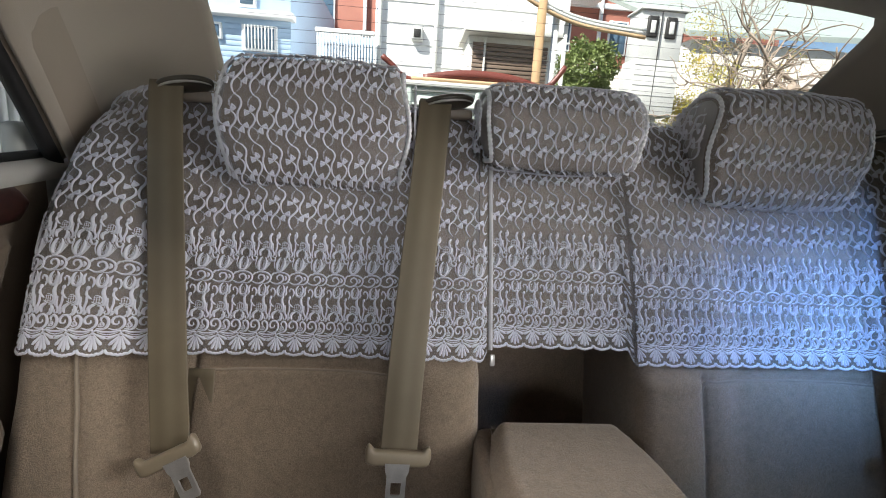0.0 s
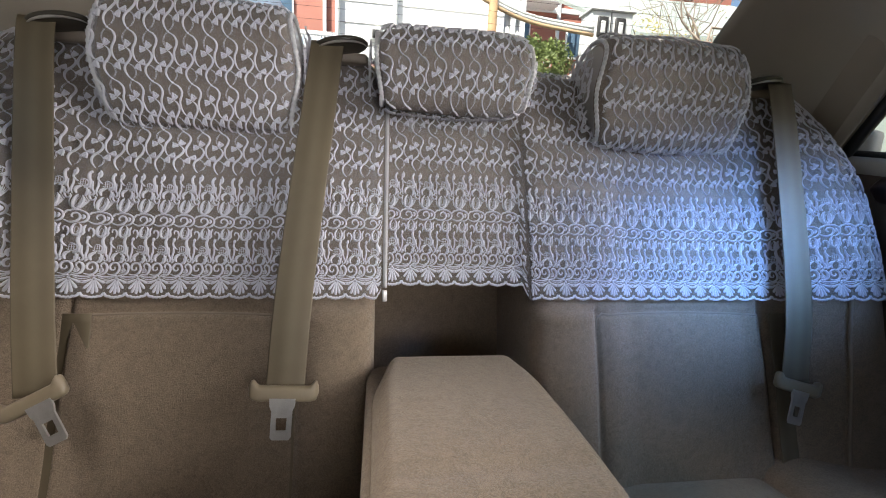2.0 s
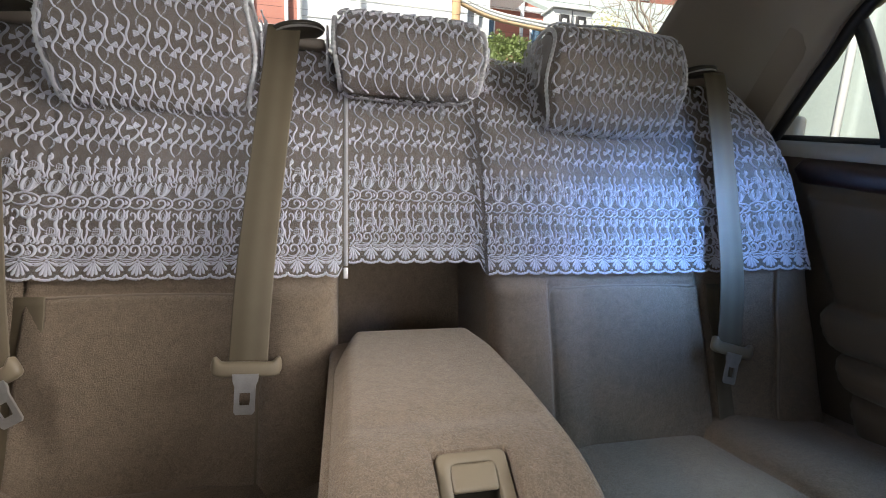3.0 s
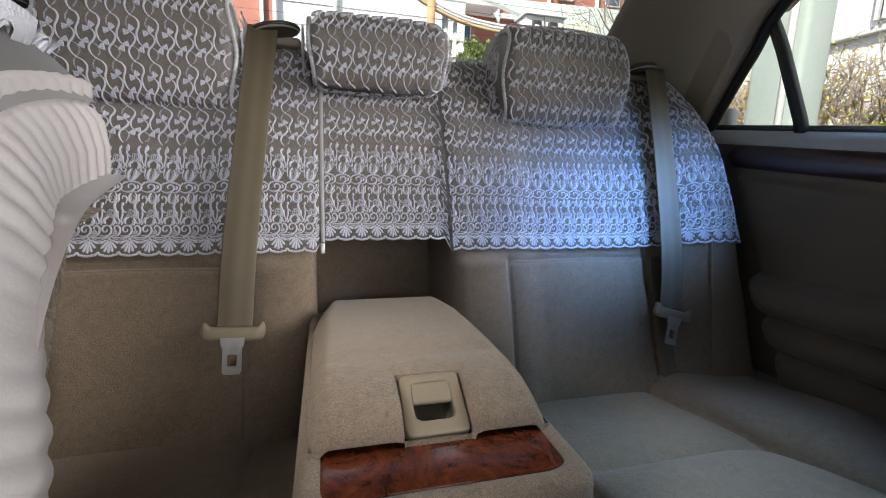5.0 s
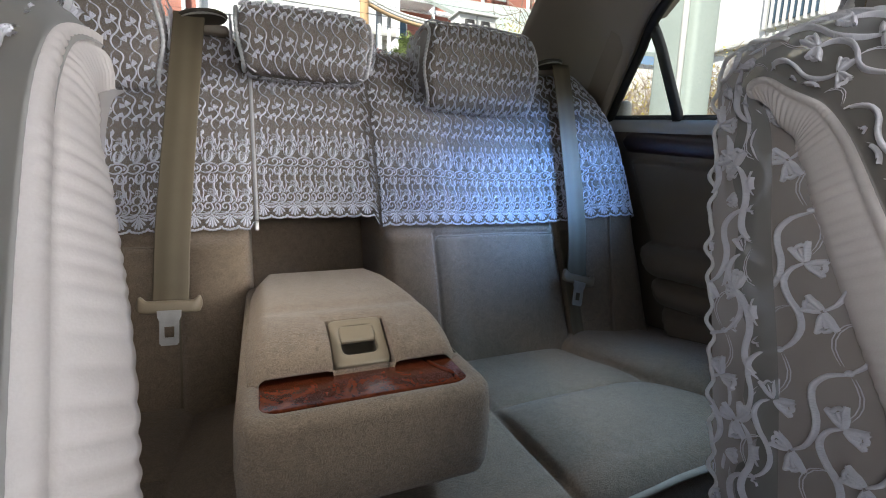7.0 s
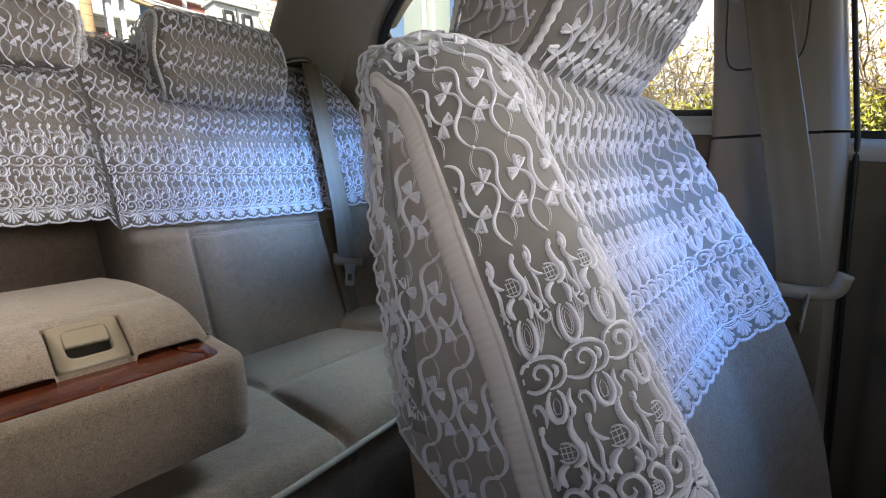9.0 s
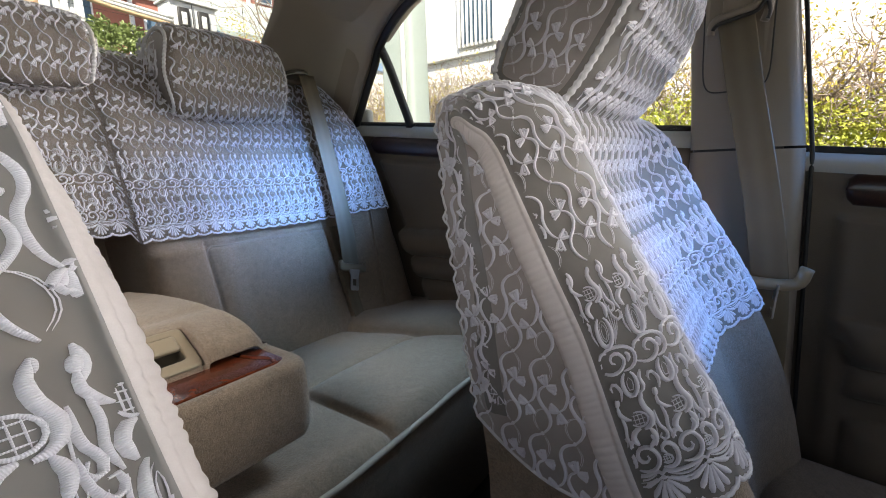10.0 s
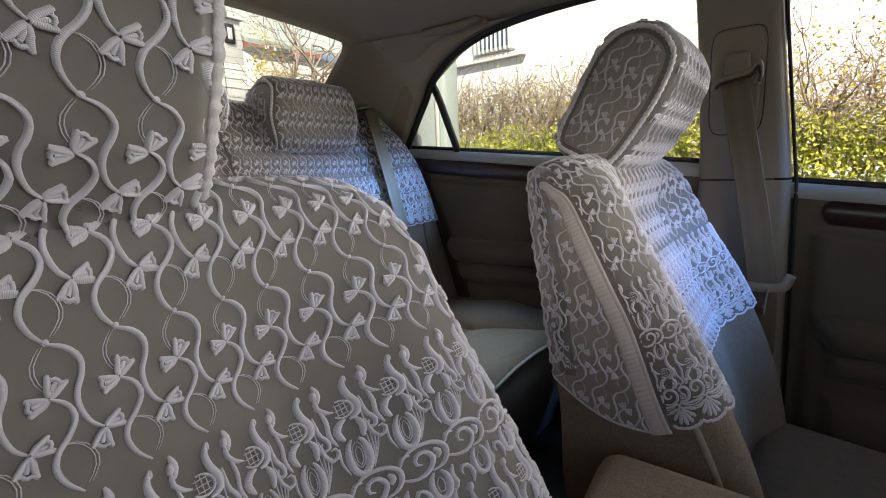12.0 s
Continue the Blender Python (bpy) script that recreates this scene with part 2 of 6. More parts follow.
def strip(points, across, width, thick, uv=True):
    """A flat band along points, with the given direction across it."""
    p, w = np.asarray(points, float), np.asarray(across, float)
    w = np.broadcast_to(w, p.shape) / np.linalg.norm(np.broadcast_to(w, p.shape), axis=1)[:, None]
    tan = np.gradient(p, axis=0)
    nrm = np.cross(tan, w)
    nrm /= np.linalg.norm(nrm, axis=1)[:, None] + 1e-12
    offs = [(-0.5, 0.2), (-0.46, 0.5), (0.46, 0.5), (0.5, 0.2), (0.5, -0.2), (0.46, -0.5), (-0.46, -0.5), (-0.5, -0.2)]
    rows = np.stack([p + w * (a * width) + nrm * (b * thick) for a, b in offs], 1)
    v, f = sheet(rows, closed_u=True)
    f = [tuple(q) for q in f] + [tuple(range(8))[::-1], tuple(range((len(p) - 1) * 8, len(p) * 8))]
    s = np.r_[0, np.cumsum(np.linalg.norm(np.diff(p, axis=0), axis=1))]
    uvs = np.array([[a, t * 20] for t in s for a, b in offs])
    return v, f, uvs


def step(x, a, b):
    t = np.clip((np.asarray(x, float) - a) / (b - a), 0, 1)
    return t * t * (3 - 2 * t)


def ripple(x, y, seed=0.0):
    """A smooth irregular field between about -1 and 1."""
    x, y = np.asarray(x, float), np.asarray(y, float)
    return (np.sin(x * 1.0 + 1.7 * np.sin(y * 0.83 + seed)) + np.sin(y * 1.31 + 2.1 * np.sin(x * 0.57 + seed * 1.9) + seed) + np.sin((x + y) * 0.71 + seed * 0.7)) / 3


# ---- embroidery: cords of one repeat, in centimetres, laid over a cloth ----
TILE_W, VINE_H, DENSE_H = 0.026, 0.063, 0.176


def cord(points, width, height=0.09, closed=False, step_cm=0.27, taper=0.35, wedge=False):
    """One stitched cord as (s, v, height) points with faces and lengths; all in metres."""
    p = np.asarray(points, float)
    rough_len = np.linalg.norm(np.diff(p, axis=0), axis=1).sum()
    n = int(max(5, rough_len / step_cm))
    p = smooth_line(p, n, closed) if len(p) > 2 else np.linspace(p[0], p[1], n + 1)
    tan = np.gradient(p, axis=0)
    tan /= np.linalg.norm(tan, axis=1)[:, None] + 1e-9
    side = np.stack([-tan[:, 1], tan[:, 0]], 1)
    w = np.full(len(p), width)
    if not closed:
        e = np.minimum(np.arange(len(p)), np.arange(len(p))[::-1]) / max(1.0, 0.25 * len(p))
        w = w * (taper + (1 - taper) * np.clip(e, 0, 1) ** 0.6)
    if wedge:
        u = np.linspace(0, 1, len(p))
        w = width * (0.30 + 0.70 * u) * np.sqrt(np.clip((1.04 - u) / 0.16, 0.1, 1))
    cols = []
    for a, h in ((-0.5, -0.3), (-0.36, 0.48), (0.0, 0.82), (0.36, 0.48), (0.5, -0.3)):
        q = p + side * (w * a)[:, None]
        cols.append(np.column_stack([q, h * height * w / width]))
    grid = np.stack(cols, 1) * 0.01
    v, f = sheet(grid)
    ln = np.r_[0, np.cumsum(np.linalg.norm(np.diff(p, axis=0), axis=1))] * 0.01
    uv = np.stack([np.repeat(ln, 5), np.tile([0, 0.0015, 0.003, 0.0045, 0.006], len(p))], 1)
    return v, f, uv


def joined(cords):
    vs, fs, us, base = [], [], [], 0
    for v, f, u in cords:
        vs.append(v), fs.append(f + base), us.append(u)
        base += len(v)
    return np.vstack(vs), np.vstack(fs), np.vstack(us)


def turned(points, x, y, deg=0.0, size=1.0, mirror=False):
    p = np.asarray(points, float) * size
    if mirror:
        p = p * [-1, 1]
    c, s = math.cos(radians(deg)), math.sin(radians(deg))
    return np.stack([x + c * p[:, 0] - s * p[:, 1], y + s * p[:, 0] + c * p[:, 1]], 1)


BELL = ([(0, 0), (-0.17, 0.26), (-0.25, 0.55), (-0.40, 0.86)], [(0, 0), (0.17, 0.26), (0.27, 0.55), (0.40, 0.82)], [(0, 0.06), (0.0, 0.36), (0.02, 0.66)])
BELL_RIM = [(-0.42, 0.88), (-0.22, 0.72), (-0.02, 0.84), (0.20, 0.70), (0.42, 0.84)]


def vine_repeat():
    """One vine: it leaves a pair of bell flowers, swings down to a knot and on to the next pair."""
    c = [cord([(1.95, 4.2), (2.45, 3.82), (2.62, 3.2), (2.28, 2.55), (1.76, 2.0), (1.55, 1.35), (1.76, 0.65), (2.2, 0.1)], 0.26, 0.27, step_cm=0.24),
         cord([(2.2, 6.38), (2.88, 6.05), (3.28, 5.45), (3.2, 4.8), (2.92, 4.2), (2.86, 3.5), (3.1, 2.75), (3.5, 2.35)], 0.26, 0.27, step_cm=0.24),
         cord(turned([(-0.1, 0), (0, 0.1), (0.11, 0)], 2.2, 6.36), 0.30, 0.24)]
    for x, y, d, size in ((1.95, 4.25, -30, 0.92), (1.88, 4.15, 96, 0.84), (3.55, 2.35, -78, 0.84), (3.48, 2.25, 160, 0.92)):
        for k, petal in enumerate(BELL):
            c.append(cord(turned(petal, x, y, d, size * 1.02), 0.26 if k < 2 else 0.20, 0.27 if k < 2 else 0.19, step_cm=0.17, taper=0.8))
        c.append(cord(turned(BELL_RIM, x, y, d, size * 1.02), 0.18, 0.22, step_cm=0.12, taper=0.6))
    for k in (0.0, 0.13):
        c.append(cord([(1.95 + k, 2.25), (2.5 + k, 2.05), (2.85 + k, 1.5), (2.8 + k, 0.9), (2.4 + k, 0.35)], 0.05, 0.03, step_cm=0.35))
        c.append(cord([(2.1 - k, 6.3), (1.72 - k, 5.7), (1.68 - k, 5.1), (1.9 - k, 4.6)], 0.05, 0.03, step_cm=0.35))
    return joined(c)


def oval(x, y, rx, ry, tilt=0.0, gap=0.12):
    """An open ring."""
    a = np.linspace(math.pi * (0.5 + gap), math.pi * (2.5 - gap), 15)
    return turned(np.stack([rx * np.cos(a), ry * np.sin(a)], 1), x, y, tilt)


def hatched(x, y, rx, ry):
    """A round medallion with a crossed net inside."""
    c = [cord(oval(x, y, rx, ry, 70, 0.30), 0.13, 0.12, step_cm=0.2, taper=0.6)]
    for k in (-0.5, 0.0, 0.5):
        q = 0.85 * math.sqrt(1 - k * k)
        c.append(cord([(x + rx * k, y - ry * q), (x + rx * k, y + ry * q)], 0.055, 0.06, step_cm=0.5))
        c.append(cord([(x - rx * q, y + ry * k), (x + rx * q, y + ry * k)], 0.055, 0.06, step_cm=0.5))
    return c


def flower_head(x, y):
    """A medallion with four thick curling petals and a stem beside it."""
    c = hatched(x - 0.04, y, 0.50, 0.58)
    c.append(cord([(x + 0.12, y - 0.72), (x + 0.60, y - 0.58), (x + 0.80, y), (x + 0.56, y + 0.6), (x + 0.50, y + 1.2), (x + 0.74, y + 1.75)], 0.38, 0.32))
    c.append(cord([(x - 0.08, y - 0.62), (x - 0.50, y - 0.75), (x - 0.74, y - 1.2), (x - 0.52, y - 1.7)], 0.38, 0.32))
    c.append(cord([(x + 0.42, y - 0.75), (x + 0.60, y - 1.3), (x + 0.40, y - 1.95)], 0.34, 0.30))
    c.append(cord([(x - 1.0, y + 1.60), (x - 1.12, y + 1.1)], 0.36, 0.28, taper=0.5))
    c.append(cord([(x - 1.08, y + 1.2), (x - 1.14, y + 0.65), (x - 0.80, y + 0.2), (x - 0.48, y + 0.05)], 0.26, 0.26))
    c.append(cord([(x - 1.10, y + 0.5), (x - 1.0, y - 0.3), (x - 1.15, y - 1.1), (x - 0.95, y - 1.8)], 0.22, 0.22))
    c.append(cord([(x + 1.02, y + 0.3), (x + 1.0, y - 0.7), (x + 1.28, y - 1.3), (x + 1.10, y - 1.75), (x + 0.82, y - 1.55), (x + 0.98, y - 1.25)], 0.22, 0.24))
    c.append(cord([(x + 0.88, y + 0.2), (x + 0.80, y - 0.7), (x + 0.70, y - 1.6)], 0.07, 0.07, step_cm=0.4))
    return c


def dense_repeat():
    w, h = 0.29, 0.25
    c = []
    # scalloped edge, shell fans and the swags between them
    lobes = [(0.0, 0.62), (0.2, 0.30), (0.45, 0.14), (0.65, 0.17), (0.9, 0.0), (1.1, 0.06), (1.3, -0.05), (1.5, 0.06), (1.7, 0.0), (1.95, 0.17), (2.15, 0.14), (2.4, 0.30), (2.6, 0.62)]
    c.append(cord(lobes, 0.34, 0.14, taper=1.0, step_cm=0.12))
    for d in (-75, -50, -25, 0, 25, 50, 75):
        a = radians(d)
        c.append(cord([(1.3 + 0.16 * math.sin(a), 2.52 - 0.30 * math.cos(a)), (1.3 + 0.75 * math.sin(a), 2.46 - 1.22 * math.cos(a)), (1.3 + 1.24 * math.sin(a), 2.42 - 1.98 * math.cos(a))], 0.44, 0.24, wedge=True))
    c.append(cord([(1.16, 2.62), (1.3, 2.48), (1.44, 2.62)], 0.34, 0.24, taper=0.8))
    for k in (0.0, 0.24, 0.48):
        c.append(cord([(-1.0 + k * 0.3, 2.72 - k), (-0.5, 2.48 - k), (0.0, 2.40 - k), (0.5, 2.48 - k), (1.0 - k * 0.3, 2.72 - k)], 0.13, 0.10, step_cm=0.35))
    c.append(cord([(0.0, 2.72), (0.6, 2.74), (1.1, 2.92), (1.3, 2.72), (1.5, 2.92), (2.0, 2.74), (2.6, 2.72)], 0.22, h, taper=1.0))
    # round scrolls over a netted ground
    c.append(cord([(0.05, 3.15), (0.6, 2.98), (1.2, 3.2), (1.45, 3.85), (1.15, 4.55), (0.55, 4.6), (0.25, 4.1), (0.5, 3.65), (0.9, 3.75), (0.85, 4.1)], 0.26, h))
    c.append(cord([(1.5, 3.15), (2.1, 3.05), (2.5, 3.5), (2.5, 4.2), (2.1, 4.6), (1.75, 4.3), (1.95, 3.95)], w, h))
    c += hatched(1.85, 3.6, 0.30, 0.32)
    c.append(cord([(1.15, 4.55), (1.6, 4.95), (1.45, 5.35)], w, h))
    c.append(cord([(0.0, 4.7), (0.2, 5.1), (0.55, 5.15)], w, h))
    # standing flowers, then small rings
    c += flower_head(1.15, 6.55)
    c.append(cord([(0.45, 8.0), (0.62, 8.6), (0.35, 9.2), (0.0, 9.1), (0.05, 8.7)], 0.22, h))
    c.append(cord(oval(1.35, 8.95, 0.48, 0.82, -6), 0.32, 0.30))
    c.append(cord(oval(1.35, 8.9, 0.20, 0.46, -6, 0.02), 0.07, 0.06))
    c.append(cord([(1.85, 8.15), (2.15, 8.5), (2.05, 9.1), (2.3, 9.6)], w, h))
    # running scroll
    c.append(cord([(-0.30, 10.2), (0.45, 9.85), (1.15, 10.0), (1.55, 10.55), (1.25, 11.1), (0.75, 11.05), (0.6, 10.65), (0.9, 10.45)], 0.25, h))
    c.append(cord([(1.25, 9.85), (1.85, 9.9), (2.3, 10.3), (2.35, 10.9), (1.9, 11.35), (1.2, 11.55), (0.5, 11.5), (0.0, 11.2)], 0.25, h))
    c.append(cord([(1.75, 10.35), (1.95, 10.7), (1.75, 11.0)], w, h))
    c.append(cord([(2.35, 10.9), (2.75, 11.4), (3.1, 11.3)], 0.22, h))
    # tall rings with fine rays
    c.append(cord(oval(0.95, 12.75, 0.52, 1.05, -8), 0.34, 0.32))
    c.append(cord(oval(0.95, 12.8, 0.29, 0.75, -8, 0.02), 0.07, 0.06))
    c.append(cord(oval(0.95, 12.75, 0.17, 0.55, -8, 0.02), 0.06, 0.05))
    for k in range(4):
        c.append(cord([(1.4, 11.75), (1.62 + 0.1 * k, 12.6), (1.72 + 0.19 * k, 13.8 - 0.12 * k)], 0.075, 0.07, step_cm=0.4))
    c.append(cord([(1.95, 14.5), (1.98, 13.7), (2.3, 13.15), (2.68, 13.35), (2.6, 13.75), (2.35, 13.7)], 0.20, h))
    c.append(cord([(0.2, 12.0), (0.02, 12.8), (0.2, 13.6)], 0.13, 0.12))
    # upper flowers, with buds that reach into the vines
    c += flower_head(1.15, 15.55)
    c.append(cord([(0.13, 16.4), (0.32, 16.95), (0.2, 17.5)], 0.34, 0.24))
    c.append(cord([(1.85, 16.9), (1.92, 17.3)], 0.24, 0.2))
    return joined(c)


VINES, DENSE = vine_repeat(), dense_repeat()
SCALLOP = TILE_W


def hem(s):
    """How far the scalloped lower edge hangs below its line."""
    t = np.mod(np.asarray(s, float), SCALLOP) / SCALLOP
    return -0.0052 + 0.0068 * np.sin(np.pi * t) ** 0.7 + 0.0006 * np.sin(t * 5 * 2 * np.pi) ** 2


def embroidery(surface, s0, s1, v0, v1, dense=True, keep=None, lift=0.0):
    """All cords of a cloth: a dense border from v0 up where asked, vines above it. surface(s, v) gives places and normals."""
    vs, fs, us, base = [], [], [], 0
    k0, k1 = math.floor(s0 / TILE_W) - 1, math.ceil(s1 / TILE_W) + 1
    zones = []
    if dense:
        zones += [(DENSE, k * TILE_W, v0) for k in range(k0, k1)]
    low = v0 + (DENSE_H if dense else 0.0)
    rows = int(math.ceil((v1 - low) / VINE_H)) + 1
    zones += [(VINES, k * TILE_W, low + j * VINE_H) for k in range(k0, k1) for j in range(-1 if not dense else 0, rows)]
    for (tv, tf, tu), ds, dv in zones:
        s, v, h = tv[:, 0] + ds, tv[:, 1] + dv, tv[:, 2]
        ok = (s >= s0) & (s <= s1) & (v >= v0 - 0.006) & (v <= v1)
        if not ok.any():
            continue
        if keep is not None:
            ok &= keep(s, v)
        good = ok[tf].all(1)
        if not good.any():
            continue
        p, n = surface(s, v)
        vs.append(p + n * (h + lift)[:, None] if np.ndim(h) else p)
        fs.append(tf[good] + base)
        us.append(tu + [ds * 3.1, 0])
        base += len(tv)
    v, f, u = np.vstack(vs), np.vstack(fs), np.vstack(us)
    used = np.unique(f)
    back = np.full(len(v), -1)
    back[used] = np.arange(len(used))
    return v[used], back[f], u[used]


def cloth(surface, s0, s1, v0, v1, ds=0.006, dv=0.008, scallop=True):
    """The sheer ground of a cover."""
    s = np.linspace(s0, s1, int((s1 - s0) / ds) + 2)
    if scallop:
        s = np.linspace(s0, s1, int((s1 - s0) / 0.0026) + 2)
    v = np.linspace(v0, v1, int((v1 - v0) / dv) + 2)
    S, V = np.meshgrid(s, v)
    if scallop:
        V = V - hem(S) * np.clip(1 - (V - v0) / 0.012, 0, 1)
    p, n = surface(S.ravel(), V.ravel())
    return sheet(p.reshape(*S.shape, 3))


class Line:
    """A smooth profile in the (y, z) plane, by arc length, with outward normals to its left."""

    def __init__(self, points, closed=False, n=160):
        self.p = smooth_line(points, n, closed)
        self.s = np.r_[0, np.cumsum(np.linalg.norm(np.diff(self.p, axis=0), axis=1))]
        t = np.gradient(self.p, axis=0)
        if closed:
            t[0] = t[-1] = self.p[1] - self.p[-2]
        for _ in range(3):
            t[1:-1] = (t[:-2] + t[1:-1] + t[2:]) / 3
        t /= np.linalg.norm(t, axis=1)[:, None]
        self.n = np.stack([-t[:, 1], t[:, 0]], 1)
        self.length, self.closed = self.s[-1], closed

    def at(self, v):
        v = np.mod(v, self.length) if self.closed else np.asarray(v, float)
        c = np.stack([np.interp(v, self.s, self.p[:, k]) for k in (0, 1)], -1)
        m = np.stack([np.interp(v, self.s, self.n[:, k]) for k in (0, 1)], -1)
        if not self.closed:
            lo = np.minimum(v - self.s[0], 0)
            t0 = self.p[1] - self.p[0]
            c = c + lo[..., None] * (t0 / np.linalg.norm(t0))
        return c, m / np.linalg.norm(m, axis=-1)[..., None]


class Pillow:
    """A profile drawn out sideways with rounded ends: places and normals by (s across, v along)."""

    def __init__(self, line, half, r, centre=0.0, shift=(0, 0), dent=None, taper=None, swell=0.0, crown=None):
        self.crown = crown
        self.line, self.half, self.r, self.centre, self.shift, self.dent, self.taper, self.swell = line, half, r, centre, shift, dent, taper, swell

    def reach(self, side=0.0):
        return self.half - self.r + self.r * math.pi / 2 + side

    def __call__(self, s, v):
        s, v = np.asarray(s, float), np.asarray(v, float)
        a, flat, r = np.abs(s), self.half - self.r, self.r
        th = np.clip((a - flat) / r, 0, math.pi / 2)
        x = np.where(a < flat, a, flat + r * np.sin(th))
        depth = np.where(a < flat, 0, r * (1 - np.cos(th))) + np.maximum(a - flat - r * math.pi / 2, 0)
        if self.crown is not None:
            depth = depth * self.crown(v)
        c, n = self.line.at(v)
        nx, nn = np.sin(th) * np.sign(s), np.cos(th)
        if self.taper is not None:
            x = x * self.taper(v)
        if self.dent is not None:
            depth = depth + self.dent(x, v)
        depth = depth - self.swell * (1 - np.clip(x / self.half, 0, 1) ** 2)
        p = np.stack([self.centre + np.sign(s) * x, self.shift[0] + c[..., 0] - n[..., 0] * depth, self.shift[1] + c[..., 1] - n[..., 1] * depth], -1)
        return p, np.stack([nx, n[..., 0] * nn, n[..., 1] * nn], -1)

    def lifted(self, d, wrinkle=0.0, seed=0.0):
        def f(s, v):
            p, n = self(s, v)
            h = d + wrinkle * ripple(np.asarray(s) * 38, np.asarray(v) * 30, seed) if wrinkle else d
            return p + n * np.reshape(h, np.shape(h) + (1,)) if np.ndim(h) else p + n * h
        def g(s, v):
            return f(s, v), self(s, v)[1]
        return g

    def body(self, v0, v1, side, ns=36, nv=60, lift=0.0):
        s = np.linspace(-self.reach(side), self.reach(side), ns)
        s = np.unique(np.r_[s, np.linspace(self.half - self.r, self.reach(side), 8), -np.linspace(self.half - self.r, self.reach(side), 8)])
        S, V = np.meshgrid(s, np.linspace(v0, v1, nv))
        p, n = self(S.ravel(), V.ravel())
        return sheet((p + n * lift).reshape(*S.shape, 3), closed_v=False)

    def cap(self, sign, rings=5, lift=0.0, n=64):
        """The end face of a closed profile."""
        v = np.linspace(0, self.line.length, n, endpoint=False)
        p, _ = self(np.full(n, sign * self.reach(0)), v)
        mid = p.mean(0)
        rows = [p + (mid - p) * k + np.array([sign * (lift + 0.006 * math.sin(k * 1.5)), 0, 0]) for k in np.linspace(0, 0.97, rings)]
        v_, f_ = sheet(np.array(rows), closed_u=True)
        return v_, [tuple(q) for q in f_] + [tuple(range((rings - 1) * n, rings * n))]


# ---- car shell ----
def sill_z(y):
    y = np.asarray(y, float)
    return np.where(y > 0.04, 1.006 + 0.095 * (y - 0.0), 0.972 + 0.10 * (y + 0.05))


def side_x(z):
    """Inner face of the car's side above the sill."""
    z = np.asarray(z, float)
    return 0.745 - 0.16 * np.clip(z - 1.08, 0, 1) - 0.25 * np.clip(z - 1.25, 0, 1)


tagged(part("floor", rounded(1.52, 2.6, 0.04, 0.01, 1, (0, -0.1, 0.30)), CARPET), "dark carpeted car floor", "floor", kind="structure")
tagged(part("floor_tunnel", rounded(0.22, 2.3, 0.14, 0.05, 3, (0, -0.1, 0.37)), CARPET), "dark carpeted centre tunnel", "floor", kind="structure")

# headliner: an arched sheet with a dropped rear edge and thickness
ys, xs = np.linspace(-1.05, 1.045, 40), np.linspace(-1, 1, 33)
grid = []
for y in ys:
    wide = 0.655 - 0.075 * step(y, 0.55, 1.05) - 0.05 * step(-y, 0.5, 1.0)
    top = 1.452 - 0.022 * step(y, 0.5, 1.05) - 0.05 * step(-y, 0.4, 1.05)
    side = 1.395 + 0.012 * step(y, 0.4, 1.0) - 0.03 * step(-y, 0.3, 1.0)
    grid.append([(x * wide, y, side + (top - side) * (1 - abs(x) ** 3.2)) for x in xs])
head_grid = np.array(grid)
liner = part("ceiling", sheet(head_grid), LINER)
liner.modifiers.new("thick", "SOLIDIFY").thickness = 0.03
liner.modifiers["thick"].offset = 1.0
tagged(liner, "beige cloth headliner arched over the cabin", "headliner", kind="structure")

# outline of the rear side window, from the rear corner up and forward (y, z)
SIDE_EDGE = smooth_line([(1.0, 1.098), (0.95, 1.165), (0.895, 1.235), (0.838, 1.296), (0.75, 1.347), (0.65, 1.378), (0.52, 1.395), (0.35, 1.400), (0.135, 1.392)], 44)
REAR_EDGE = smooth_line([(0.668, 1.44, 1.175), (0.640, 1.385, 1.225), (0.615, 1.28, 1.285), (0.590, 1.17, 1.350), (0.568, 1.075, 1.405), (0.535, 1.045, 1.428)], 26)


def pillar_c(sign):
    k = np.linspace(0, 1, 27)
    edge = np.array([(side_x(z) + 0.004, y, z) for y, z in SIDE_EDGE])
    a = np.stack([np.interp(k * 26, np.arange(45), edge[:, i]) for i in range(3)], 1)
    a[:, 0] -= 0.012
    b = REAR_EDGE
    rows = []
    for t in np.linspace(0, 1, 16):
        m = a * (1 - t) + b * t
        m[:, 0] += 0.030 * math.sin(math.pi * t)
        m[:, 1] += 0.010 * math.sin(math.pi * t)
        rows.append(m)
    g = np.array(rows) * [sign, 1, 1]
    # a skirt that runs down behind the seat
    down = g[:, :1].copy()
    down[:, :, 2] -= 0.16
    g = np.concatenate([down, g], 1)
    ob = part("pillar_trim", sheet(g, flip=sign > 0), LINER)
    ob.modifiers.new("thick", "SOLIDIFY").thickness = 0.006
    ob.modifiers["thick"].offset = -1.0 
    return tagged(ob, "beige cloth-covered rear roof pillar beside the rear window", "pillar trim", kind="structure")


